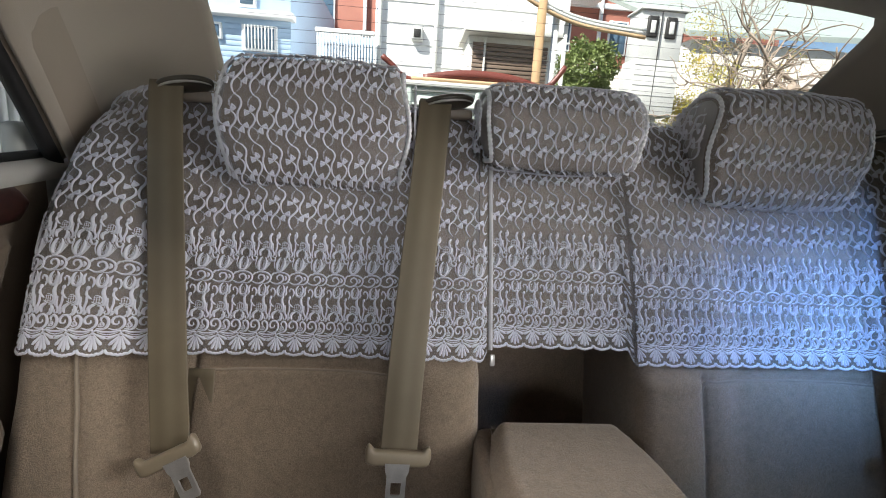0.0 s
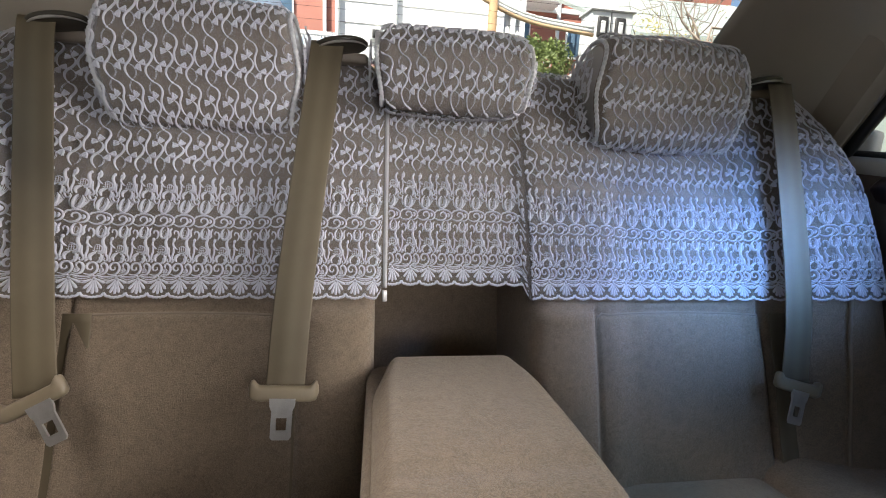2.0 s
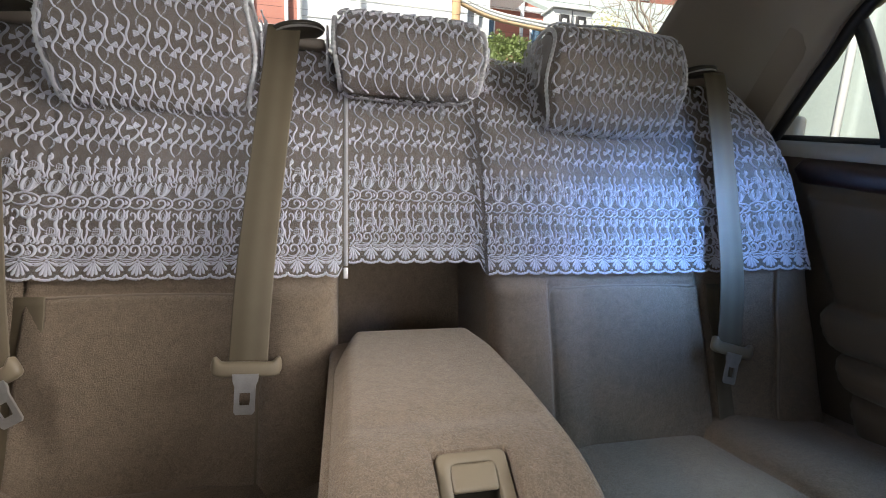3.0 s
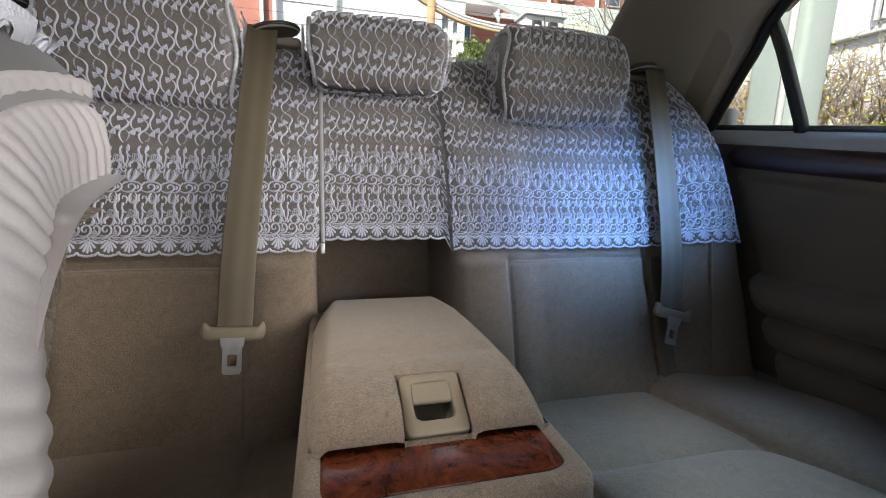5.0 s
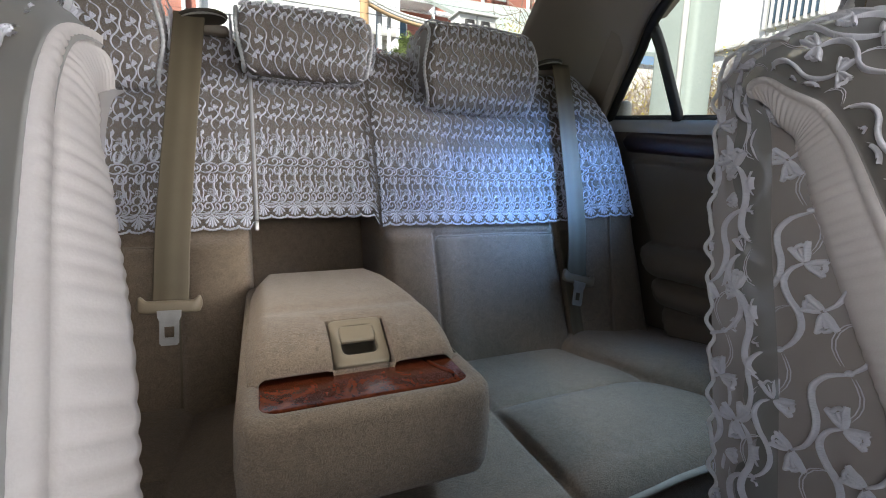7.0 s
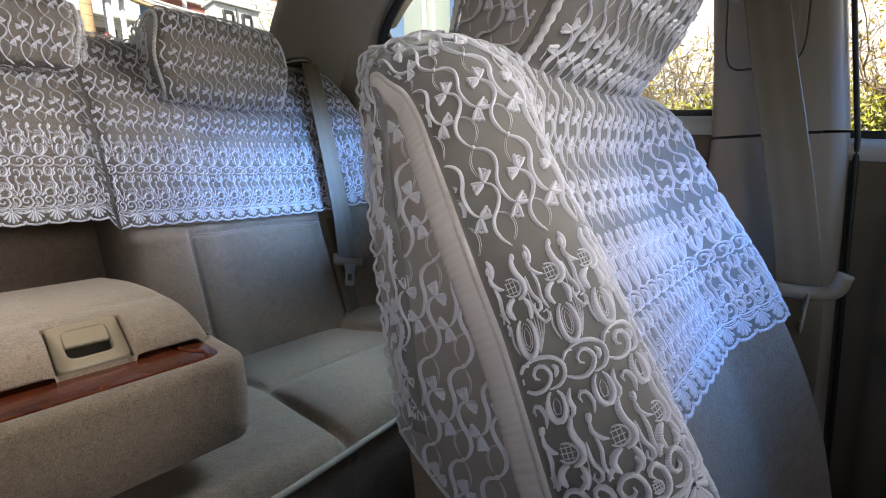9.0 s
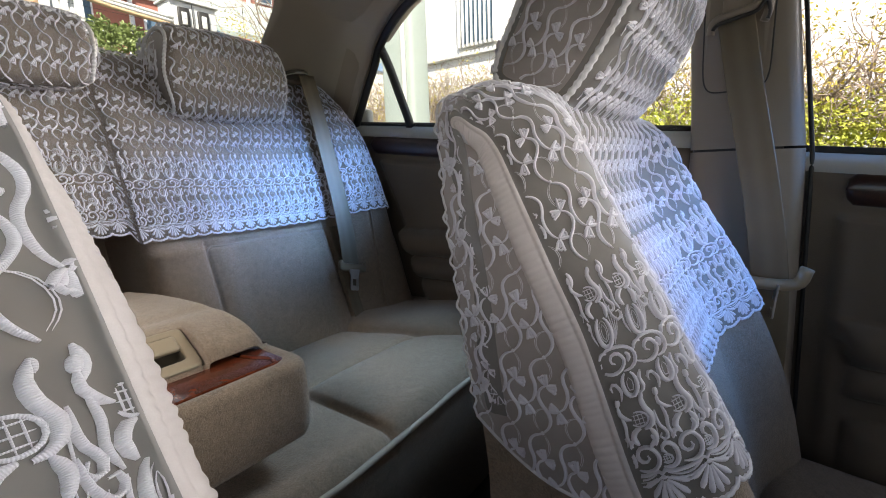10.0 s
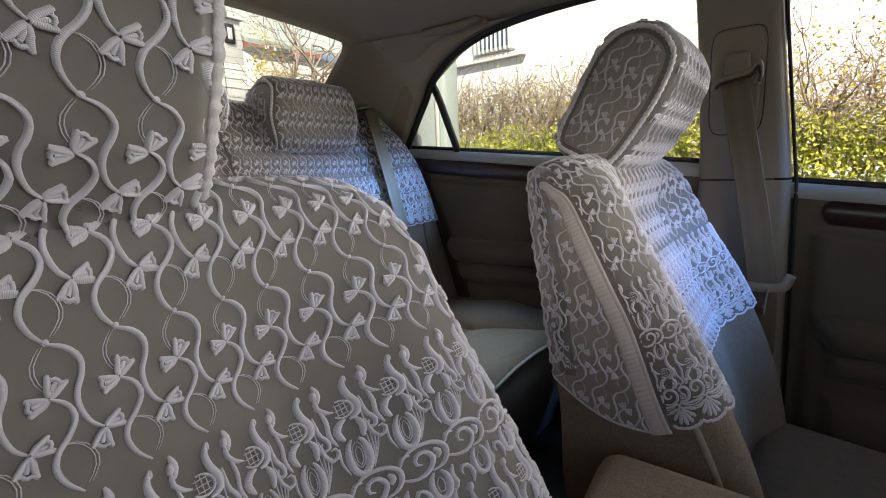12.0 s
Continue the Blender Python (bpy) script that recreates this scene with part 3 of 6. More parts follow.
def side_frame(sign):
    """Trim band and black seal round the side window, the divider bar and the glass."""
    door_edge = np.array([(side_x(z), y, z) for y, z in SIDE_EDGE]) * [sign, 1, 1]
    root = thing("window_frame", "black-sealed side window frame with slim quarter-light divider", "window frame", kind="structure")
    part("seal", tube(door_edge + [sign * 0.010, 0.0, -0.004], 0.011, 8), RUBBER, root, "black rubber seal")
    inner = door_edge.copy()
    inner[:, 0] -= sign * 0.002
    band = np.stack([inner + [sign * 0.006, -0.004, -0.004], inner + [0, 0.004, 0.004], inner + [-sign * 0.012, 0.014, 0.012], inner + [-sign * 0.022, 0.036, 0.030], inner + [-sign * 0.03, 0.055, 0.05]], 0)
    part("frame_trim", sheet(band, flip=sign > 0), TRIM, root)
    z = np.linspace(1.07, 1.297, 8)
    bar = np.stack([side_x(z) + 0.012, np.interp(z, [1.081, 1.296], [0.788, 0.850]), z], 1) * [sign, 1, 1]
    part("divider_bar", strip(bar, (0, 1, 0), 0.020, 0.014), RUBBER, root, "black window divider bar")
    out = [(float(side_x(z_)) + 0.014, y_, z_) for y_, z_ in SIDE_EDGE]
    low = [(float(side_x(1.0)) + 0.014, y_, float(sill_z(y_)) - 0.02) for y_ in np.linspace(0.135, 1.0, 12)]
    ring = [(sign * x, y, z_) for x, y, z_ in out + low]
    face = tuple(range(len(ring)))
    pane = part("pane", (ring, [face if sign < 0 else face[::-1]]), GLASS, root, smooth=False)
    pane.visible_shadow = False
    return root


for sg in (1, -1):
    pillar_c(sg)
    side_frame(sg)

# roof side rails above the doors, closing headliner and frame
for sg in (1, -1):
    rows = []
    for y in np.linspace(-1.05, 1.0, 40):
        wide = 0.655 - 0.075 * step(y, 0.55, 1.05) - 0.05 * step(-y, 0.5, 1.0)
        side = 1.395 + 0.012 * step(y, 0.4, 1.0) - 0.03 * step(-y, 0.3, 1.0)
        zt = np.interp(y, SIDE_EDGE[::-1, 0], SIDE_EDGE[::-1, 1]) if y > 0.135 else 1.392 - 0.035 * step(-y, -0.1, 1.0)
        zt = max(zt, 1.30)
        xo = side_x(zt)
        rows.append([(sg * (wide - 0.004), y, side + 0.004), (sg * (wide + 0.012), y, side - 0.006), (sg * (0.5 * (wide + xo) + 0.008), y, 0.5 * (side + zt) + 0.004), (sg * xo, y, zt), (sg * (xo + 0.05), y, zt + 0.005)])
    rail = part("trim", sheet(np.array(rows), flip=sg < 0), LINER)
    tagged(rail, "beige cloth-covered roof side rail", "roof rail", kind="structure")

# rear window: header, glass with heating wires, parcel shelf
gl = []
for t in np.linspace(0, 1, 14):
    y, z = 1.043 + (1.455 - 1.043) * t, 1.430 + (1.165 - 1.430) * t
    half = np.interp(z, REAR_EDGE[::-1, 2][::-1], REAR_EDGE[::-1, 0][::-1]) + 0.012
    gl.append([(x * half, y + 0.02 - 0.035 * abs(x) ** 2, z + 0.012 * (1 - x * x)) for x in np.linspace(-1, 1, 17)])
gl = np.array(gl)
rear_window = thing("rear_window", "sloping rear window with fine heating wires", "window", kind="structure")
pane = part("pane", sheet(gl, flip=True), GLASS, rear_window)
pane.visible_shadow = False
for i in range(15):
    t = 0.08 + 0.06 * i
    k = t * 13
    a = int(k)
    row = gl[a] + (gl[min(a + 1, 13)] - gl[a]) * (k - a)
    w = part("heating_wire", tube(row[1:-1] + [0, -0.002, -0.002], 0.0003, 4), RUBBER, rear_window)
    w.visible_shadow = False
tagged(part("parcel_shelf", rounded(1.36, 0.46, 0.03, 0.01, 2, (0, 1.26, 1.155)), LINER), "beige cloth parcel shelf under the rear window", "parcel shelf", kind="structure")
header = [[(x * 0.56, y, z + 0.012 * (1 - x * x)) for x in np.linspace(-1, 1, 17)] for y, z in ((1.02, 1.434), (1.045, 1.430), (1.060, 1.440), (1.05, 1.47))]
tagged(part("trim", sheet(np.array(header), flip=True), TRIM), "beige edge trim above the rear window", "window trim", kind="structure")


def grab_handle(sign):
    h = thing("grab_handle", "beige folding grab handle on the roof rail", "grab handle", (0, 0, 0))
    pts = smooth_line([(0.650, 0.62, 1.410), (0.618, 0.625, 1.398), (0.610, 0.70, 1.394), (0.612, 0.78, 1.398), (0.640, 0.785, 1.412)], 24) * [sign, 1, 1]
    part("grip", tube(pts, 0.010, 10), TRIM, h)
    for y in (0.615, 0.79):
        part("mount", rounded(0.03, 0.034, 0.02, 0.007, 3, (sign * 0.648, y, 1.405)), TRIM, h)
    return h


grab_handle(1)


def pillar_b(sign):
    root = thing("pillar_trim", "beige plastic centre pillar with a belt height adjuster", "pillar trim", kind="structure")
    for z0, z1, name in ((0.985, 1.40, "upper_panel"), (0.36, 0.981, "lower_panel")):
        rows = []
        for z in np.linspace(z0, z1, 14):
            x = float(side_x(z)) - 0.028
            f, r = np.interp(z, [0.36, 0.97, 1.35], [-0.060, -0.040, 0.004]), np.interp(z, [0.36, 0.97, 1.35], [0.15, 0.118, 0.135])
            rows.append([(sign * (x + 0.055), f - 0.006, z), (sign * (x + 0.02), f - 0.004, z), (sign * (x + 0.006), f + 0.004, z), (sign * x, f + 0.016, z), (sign * (x - 0.005), (f + r) / 2, z), (sign * x, r - 0.014, z), (sign * (x + 0.006), r - 0.004, z), (sign * (x + 0.02), r, z), (sign * (x + 0.055), r, z)])
        part(name, sheet(np.array(rows), flip=sign > 0), TRIM, root)
    part("backing", rounded(0.03, 0.13, 1.0, 0.01, 2, (sign * 0.745, 0.05, 0.86)), DARK, root)
    part("door_seal", tube(np.array([(sign * (float(side_x(z)) - 0.004), np.interp(z, [0.36, 0.97, 1.4], [-0.072, -0.052, 0.0]), z) for z in np.linspace(0.4, 1.39, 20)]), 0.0032, 8), RUBBER, root, "black rubber door seal")
    z = np.linspace(0, 2 * np.pi, 48, endpoint=False)
    cy, cz, hy, hz = 0.058, 1.175, 0.046, 0.098
    e = 0.32
    ring = np.stack([np.zeros(48), cy + hy * np.sign(np.cos(z)) * np.abs(np.cos(z)) ** e, cz + hz * np.sign(np.sin(z)) * np.abs(np.sin(z)) ** e], 1)
    ring[:, 0] = [float(side_x(q)) - 0.033 for q in ring[:, 2]]
    rows = [ring * [sign, 1, 1] + [sign * 0.004, 0, 0], ring * [sign, 1, 1] + [-sign * 0.0015, 0, 0]]
    inner = (ring - [0, cy, cz]) * [1, 0.93, 0.96] + [0, cy, cz]
    rows.append(inner * [sign, 1, 1] + [-sign * 0.0025, 0, 0])
    v, f = sheet(np.array(rows), closed_u=True)
    part("adjuster_panel", (v, [tuple(q) for q in f] + [tuple(range(96, 144))]), TRIM, root, smooth=False)
    part("adjuster_groove", tube(np.vstack([ring, ring[:1]]) * [sign, 1, 1] + [-sign * 0.0005, 0, 0], 0.0016, 6), DARK, root)
    part("adjuster_button", rounded(0.024, 0.042, 0.044, 0.007, 3, (sign * 0.683, 0.058, 1.208)), TRIM, root)
    return root


for sg in (1, -1):
    pillar_b(sg)


def door(name, sign, y0, y1, rear):
    """An inner door panel with wood strip, cloth inserts and a moulded armrest."""
    root = thing(name, "closed car door with beige panel, cloth insert and dark wood strip", "car door")
    cut = 0.30
    y, T = np.meshgrid(np.linspace(y0, y1, 110), np.linspace(0, 1, 190))
    top = sill_z(y) - 0.012
    z = cut + (top - cut) * T
    d = top - z
    x = np.full_like(z, 0.752)
    x -= 0.006 * step(d, 0.0, 0.012)
    # upper pad below the wood strip, its rear edge slanting with the seat
    edge_y = y1 - 0.058 - 0.46 * np.clip(1.02 - z, 0, 1) if rear else y1 - 0.034 + 0.0 * z
    x -= 0.016 * step(d, 0.074, 0.088) * step(edge_y - y, 0.0, 0.016)
    # armrest bulge with a rounded rear end, then the lower folds
    arm = (0.812 + 0.008 * step(y1 - y, 0.15, 0.5)) if rear else 0.712 + 0.0 * z
    y_end = y1 - 0.150 - 0.50 * np.clip(arm - z, 0, 0.25) if rear else y1 - 0.046 - 0.35 * np.clip(arm - z, 0, 0.08)
    into = np.sqrt(np.clip(1 - (1 - np.clip((y_end - y) / 0.030, 0, 1)) ** 2, 0, 1))
    folds = ((0, 0.074, 0.050), (0.074, 0.134, 0.043), (0.134, 0.215, 0.036)) if rear else ((0, 0.074, 0.046), (0.074, 0.128, 0.026), (0.164, 0.30, 0.034))
    for high, low, thick in folds:
        t = np.clip((arm - z - (high + low) / 2) / ((low - high) / 2), -1, 1)
        x -= thick * (1 - np.abs(t) ** np.where(t < 0, 3.2, 2.2)) ** 0.5 * into
    rows = np.stack([sign * x, y, z], -1)
    part("panel", sheet(rows, flip=sign > 0), DOORCLOTH, root)
    y = np.linspace(y0, y1 + 0.05, 24)
    z = sill_z(y)
    edge = []
    for a, b in ((0.775, -0.012), (0.768, 0.0), (0.755, 0.002), (0.742, -0.006), (0.738, -0.018), (0.744, -0.028)):
        edge.append(np.stack([np.full_like(y, sign * a), y, z + b], 1))
    part("sill", sheet(np.array(edge), flip=sign < 0), SILL, root, "smooth grey window sill")
    part("window_seal", strip(np.stack([np.full_like(y, sign * 0.764), y, z + 0.006], 1), (0, 0, 1), 0.014, 0.006), RUBBER, root, "black glass seal")
    ws = y1 - 0.045 - (y1 - y0 - 0.105) * (0.5 - 0.5 * np.cos(np.linspace(0, np.pi, 28)))
    zc = sill_z(ws) - 0.051
    end = np.minimum(np.abs(ws - ws[0]), np.abs(ws - ws[-1]))
    hh = (0.024 if rear else 0.025) * np.sqrt(np.clip(1 - (1 - np.minimum(end / 0.012, 1)) ** 2, 0.02, 1))
    prof = []
    for a in np.linspace(0, 2 * np.pi, 20, endpoint=False):
        prof.append(np.stack([sign * (0.748 - 0.014 * np.cos(a) * np.ones(28)), ws, zc + hh * np.sin(a)], 1))
    wv, wf = sheet(np.array(prof), closed_v=True)
    part("wood_strip", (wv, [tuple(q) for q in wf] + [tuple(i * 28 for i in range(20)), tuple(i * 28 + 27 for i in range(20))]), WOOD_DARK, root, "glossy dark burl wood strip")
    part("ashtray_lid", rounded(0.012, 0.055, 0.030, 0.004, 3, (sign * 0.7235, (0.525 if rear else -0.42), 0.700)), DOORCLOTH, root, "small brown flush lid")
    part("outer_skin", rounded(0.03, y1 - y0 + 0.1, 0.72, 0.01, 2, (sign * 0.80, (y0 + y1) / 2, 0.60)), SILL, root)
    return root


for sg in (1, -1):
    door("rear_door", sg, 0.115, 0.97, True)
    door("front_door", sg, -0.95, -0.052, False)
for sg in (1, -1):
    tagged(part("body_side", rounded(0.03, 0.62, 0.98, 0.01, 2, (sg * 0.79, 1.28, 0.66)), SILL), "painted inner body side beside the rear seat", "body panel", kind="structure")
tagged(part("rear_bulkhead", rounded(1.55, 0.03, 0.85, 0.01, 2, (0, 1.50, 0.74)), DARK), "dark panel behind the rear seat", "body panel", kind="structure")
tagged(part("dashboard", rounded(1.50, 0.42, 0.62, 0.09, 4, (0, -1.12, 0.62)), TRIM), "plain beige dashboard across the front", "dashboard", kind="structure")
for sg in (1, -1):
    pts = smooth_line([(sg * 0.70, -1.25, 0.95), (sg * 0.66, -1.0, 1.15), (sg * 0.60, -0.72, 1.37)], 14)
    tagged(part("pillar_trim", tube(pts, 0.035, 10), TRIM), "beige windscreen pillar", "pillar trim", kind="structure")


# ---- rear seat ----
REAR = Line([(0.775, 0.56), (0.790, 0.60), (0.812, 0.66), (0.836, 0.74), (0.858, 0.80), (0.876, 0.862), (0.905, 0.94), (0.938, 1.01), (0.970, 1.075), (0.996, 1.13), (1.018, 1.175), (1.045, 1.204), (1.08, 1.214), (1.13, 1.208), (1.18, 1.195)], n=220)
V_HEM = float(np.interp(0.862, REAR.p[:, 1][:160], REAR.s[:160]))


def rear_bulge(x, v):
    ax = np.abs(x)
    z = np.interp(v, REAR.s, REAR.p[:, 1])
    b = 0.045 * step(ax, 0.515, 0.645) * (1 - 0.75 * step(z, 1.0, 1.18))
    b = b - 0.013 * step(ax, 0.235, 0.29) * (1 - step(ax, 0.47, 0.53)) * (1 - 0.7 * step(z, 0.98, 1.1))
    b = b - 0.010 * (1 - step(ax, 0.095, 0.125))
    d = np.clip((ax - 0.672) / 0.040, 0, 1)
    b = b - 0.045 * (1 - np.sqrt(np.maximum(1 - d * d, 0))) - 0.03 * step(ax, 0.60, 0.715) * step(z, 1.12, 1.2)
    return b


def rear_place(x, v, lift):
    c, n = REAR.at(v)
    h = rear_bulge(x, v) + lift
    return np.stack([x, c[..., 0] + n[..., 0] * h, c[..., 1] + n[..., 1] * h], -1), n


def seams(x, v):
    """The padded panels of the backrest below the cover, and the stitched valleys between them."""
    ax = np.abs(x)
    z = np.interp(v, REAR.s, REAR.p[:, 1])
    low = 1 - step(z, 0.825, 0.858)
    column = np.clip(1 - ((ax - 0.165) / 0.056) ** 2, 0, 1) ** 0.7
    side = np.clip(1 - ((ax - 0.363) / 0.147) ** 2, 0, 1) ** 0.35
    over = np.clip((0.840 - z) / 0.05, 0, 1) ** 0.5
    puff = 0.022 * column * low + 0.013 * side * over
    g = 1 - step(np.abs(ax - (0.508 + 0.03 * (0.84 - z))), 0.0, 0.007)
    g = np.maximum(g, np.where(z < 0.842, 1 - step(np.abs(ax - 0.2185), 0.0, 0.006), 0))
    inside = (ax > 0.2185) & (ax < 0.51)
    g = np.maximum(g, np.where(inside, 1 - step(np.abs(z - 0.838 + 0.05 * (ax - 0.37) ** 2 * 4), 0.0, 0.006), 0))
    g = np.maximum(g, 0.4 * (1 - step(np.abs(ax - (0.624 - 0.10 * (0.86 - z))), 0.0, 0.005)))
    return puff - 0.006 * g


rear_seat = thing("rear_seat", "beige-brown velour rear bench seat with a folded-down centre armrest", "car seat")
for sg, lab in ((-1, "left"), (1, "right")):
    ax = np.unique(np.r_[np.linspace(0.145, 0.715, 190), np.linspace(0.672, 0.7125, 8)])
    v = np.linspace(0, REAR.length, 220)
    X, V = np.meshgrid(ax, v)
    p, n = rear_place(X * sg, V, 0.0)
    nn = np.stack([np.zeros_like(V), n[..., 0], n[..., 1]], -1)
    p = p + nn * seams(X, V)[..., None]
    # rounded inner edge and its return
    cols = []
    for th in np.linspace(1, 0, 7)[:-1]:
        a = th * math.pi / 2
        q = p[:, 0] * 1.0
        q = q - nn[:, 0] * (0.03 * (1 - math.cos(a)))
        q[:, 0] = sg * (0.145 - 0.03 * math.sin(a))
        cols.append(q)
    deep = cols[0] - nn[:, 0] * 0.24
    full = np.concatenate([deep[:, None], np.stack(cols, 1), p], 1)
    side = full[:, -1:].copy()
    side[..., 1] += 0.10
    full = np.concatenate([full, side], 1)
    part("backrest", sheet(full, flip=sg < 0), FABRIC, rear_seat)
    vz = float(np.interp(0.838, REAR.p[:160, 1], REAR.s[:160]))
    up = np.array([(0.2185, q) for q in np.linspace(0.02, vz - 0.018, 16)] + [(0.2225, vz - 0.008), (0.230, vz - 0.003)] + [(q, vz - 0.002 - 0.2 * (q - 0.37) ** 2) for q in np.linspace(0.245, 0.502, 14)])
    line, ln = rear_place(up[:, 0] * sg, up[:, 1], 0.0)
    part("piping", tube(line, 0.0020, 8), SEAM, rear_seat)
    vs_ = np.linspace(0.01, V_HEM + 0.01, 30)
    zs_ = np.interp(vs_, REAR.s, REAR.p[:, 1])
    line, ln = rear_place(sg * (0.628 - 0.10 * (0.86 - zs_)), vs_, 0.0012)
    part("piping", tube(line, 0.0026, 8), SEAM, rear_seat)
X, V = np.meshgrid(np.linspace(-0.118, 0.118, 26), np.linspace(V_HEM + 0.028, REAR.length, 70))
p, n = rear_place(X, V, -0.002)
under = p[:1].copy()
under[..., 1] += 0.08
part("centre_backrest", sheet(np.concatenate([under, p], 0)), FABRIC, rear_seat)
part("armrest_recess", rounded(0.27, 0.02, 0.40, 0.01, 3, (0, 1.050, 0.76), (-14, 0, 0)), FABRIC, rear_seat, "shaded recess behind the armrest")


def cushion_z(x, y):
    """Height of the rear cushion's top: two puffed panels, an inner strip and a raised outer bolster."""
    ax = np.abs(x)
    z = 0.590 + 0.030 * step(0.80 - y, 0.0, 0.25)
    outer = 0.487 + 0.02 * (0.76 - y) + 0.45 * np.clip(0.57 - y, 0, 1)
    seam_y = 0.578 - 0.6 * np.clip(ax - 0.42, 0, 1) ** 1.5
    u = np.clip(np.abs((ax - (0.205 + outer) / 2) / ((outer - 0.205) / 2)), 0, 1)
    across = (1 - u ** 5) ** 0.6
    front_puff = across * (1 - np.clip((y - seam_y + 0.12) / 0.12, 0, 1) ** 3) ** 0.6 * (y < seam_y)
    back_puff = across * (1 - np.clip(np.abs((y - (seam_y + 0.80) / 2) / ((0.80 - seam_y) / 2)), 0, 1) ** 4) ** 0.6 * (y >= seam_y)
    z = z + 0.026 * front_puff + 0.016 * back_puff
    bolster = np.clip((ax - outer) / 0.075, 0, 1)
    z = z + 0.036 * np.sqrt(1 - (1 - bolster) ** 2) * (0.45 + 0.55 * step(y, 0.40, 0.60)) - 0.010 * step(ax, 0.655, 0.70)
    z = z + 0.012 * np.clip(1 - (ax / 0.205) ** 4, 0, 1)
    g = np.maximum(1 - step(np.abs(ax - outer), 0, 0.006), 1 - step(np.abs(ax - 0.205), 0, 0.006))
    return z - 0.004 * g


xs = np.linspace(-0.735, 0.735, 330)
rows = []
for y in np.linspace(0.90, 0.40, 150):
    rows.append(np.stack([xs, np.full_like(xs, y), cushion_z(xs, y)], 1))
front = []
for a in np.linspace(0.15, 1, 8) * math.pi / 2:
    front.append(np.stack([xs, np.full_like(xs, 0.40 - 0.030 * math.sin(a)), cushion_z(xs, 0.40) - 0.030 * (1 - math.cos(a))], 1))
front.append(np.stack([xs, np.full_like(xs, 0.378), cushion_z(xs, 0.40) - 0.12], 1))
front.append(np.stack([xs, np.full_like(xs, 0.43), np.full_like(xs, 0.33)], 1))
part("cushion", sheet(np.array(rows + front), flip=True), FABRIC, rear_seat)
pz = np.convolve(np.pad(cushion_z(xs, 0.40), 24, mode="edge"), np.ones(49) / 49, mode="valid")
pp = np.stack([xs, np.full_like(xs, 0.3712), pz - 0.020], 1)
part("piping", tube(pp, 0.0045, 8), PIPING, rear_seat, "pale sewn piping")


def armrest():
    root = thing("armrest", "folded-down velour centre armrest with wood tray and lid", "armrest")
    def ring(inset, z, r):
        hx, hy, out = 0.1165 - inset, 0.2285 - inset, []
        for cx, cy, q in ((1, 1, 0), (-1, 1, 90), (-1, -1, 180), (1, -1, 270)):
            for k in range(9):
                t = radians(q + k * 11.25)
                out.append((-0.0075 + cx * (hx - r) + r * math.cos(t), 0.634 + cy * (hy - r) + r * math.sin(t), z))
        return out
    loops = [ring(0.012, 0.668, 0.018), ring(0.003, 0.671, 0.022), ring(0.0, 0.679, 0.024), ring(-0.0015, 0.715, 0.024), ring(0.0, 0.7505, 0.024)]
    loops += [ring(0.0125 - 0.0125 * math.cos(t), 0.7505 + 0.0120 * math.sin(t), 0.024 - 0.008 * t / 3.1) for t in np.linspace(0.2, 2.9, 11)]
    loops += [ring(0.025, 0.748, 0.012), ring(0.10, 0.748, 0.006)]
    bv, bf = sheet(np.array(loops), closed_u=True)
    part("body", (bv, [tuple(q) for q in bf] + [tuple(range(36))[::-1]]), FABRIC, root)
    part("lid", lid_mesh(), FABRIC, root)
    part("wood_tray", rounded(0.196, 0.125, 0.010, 0.003, 3, (-0.007, 0.490, 0.7560)), WOOD, root, "glossy burl wood tray")
    edge = smooth_line([(0.077, 0.431, 0.7612), (0.079, 0.445, 0.7612), (0.070, 0.462, 0.7612), (0.064, 0.485, 0.7612), (0.064, 0.52, 0.7612)], 20)
    part("tray_lip", tube(edge, 0.0022, 8), WOOD, root)
    frame = thing_handle(root)
    return root


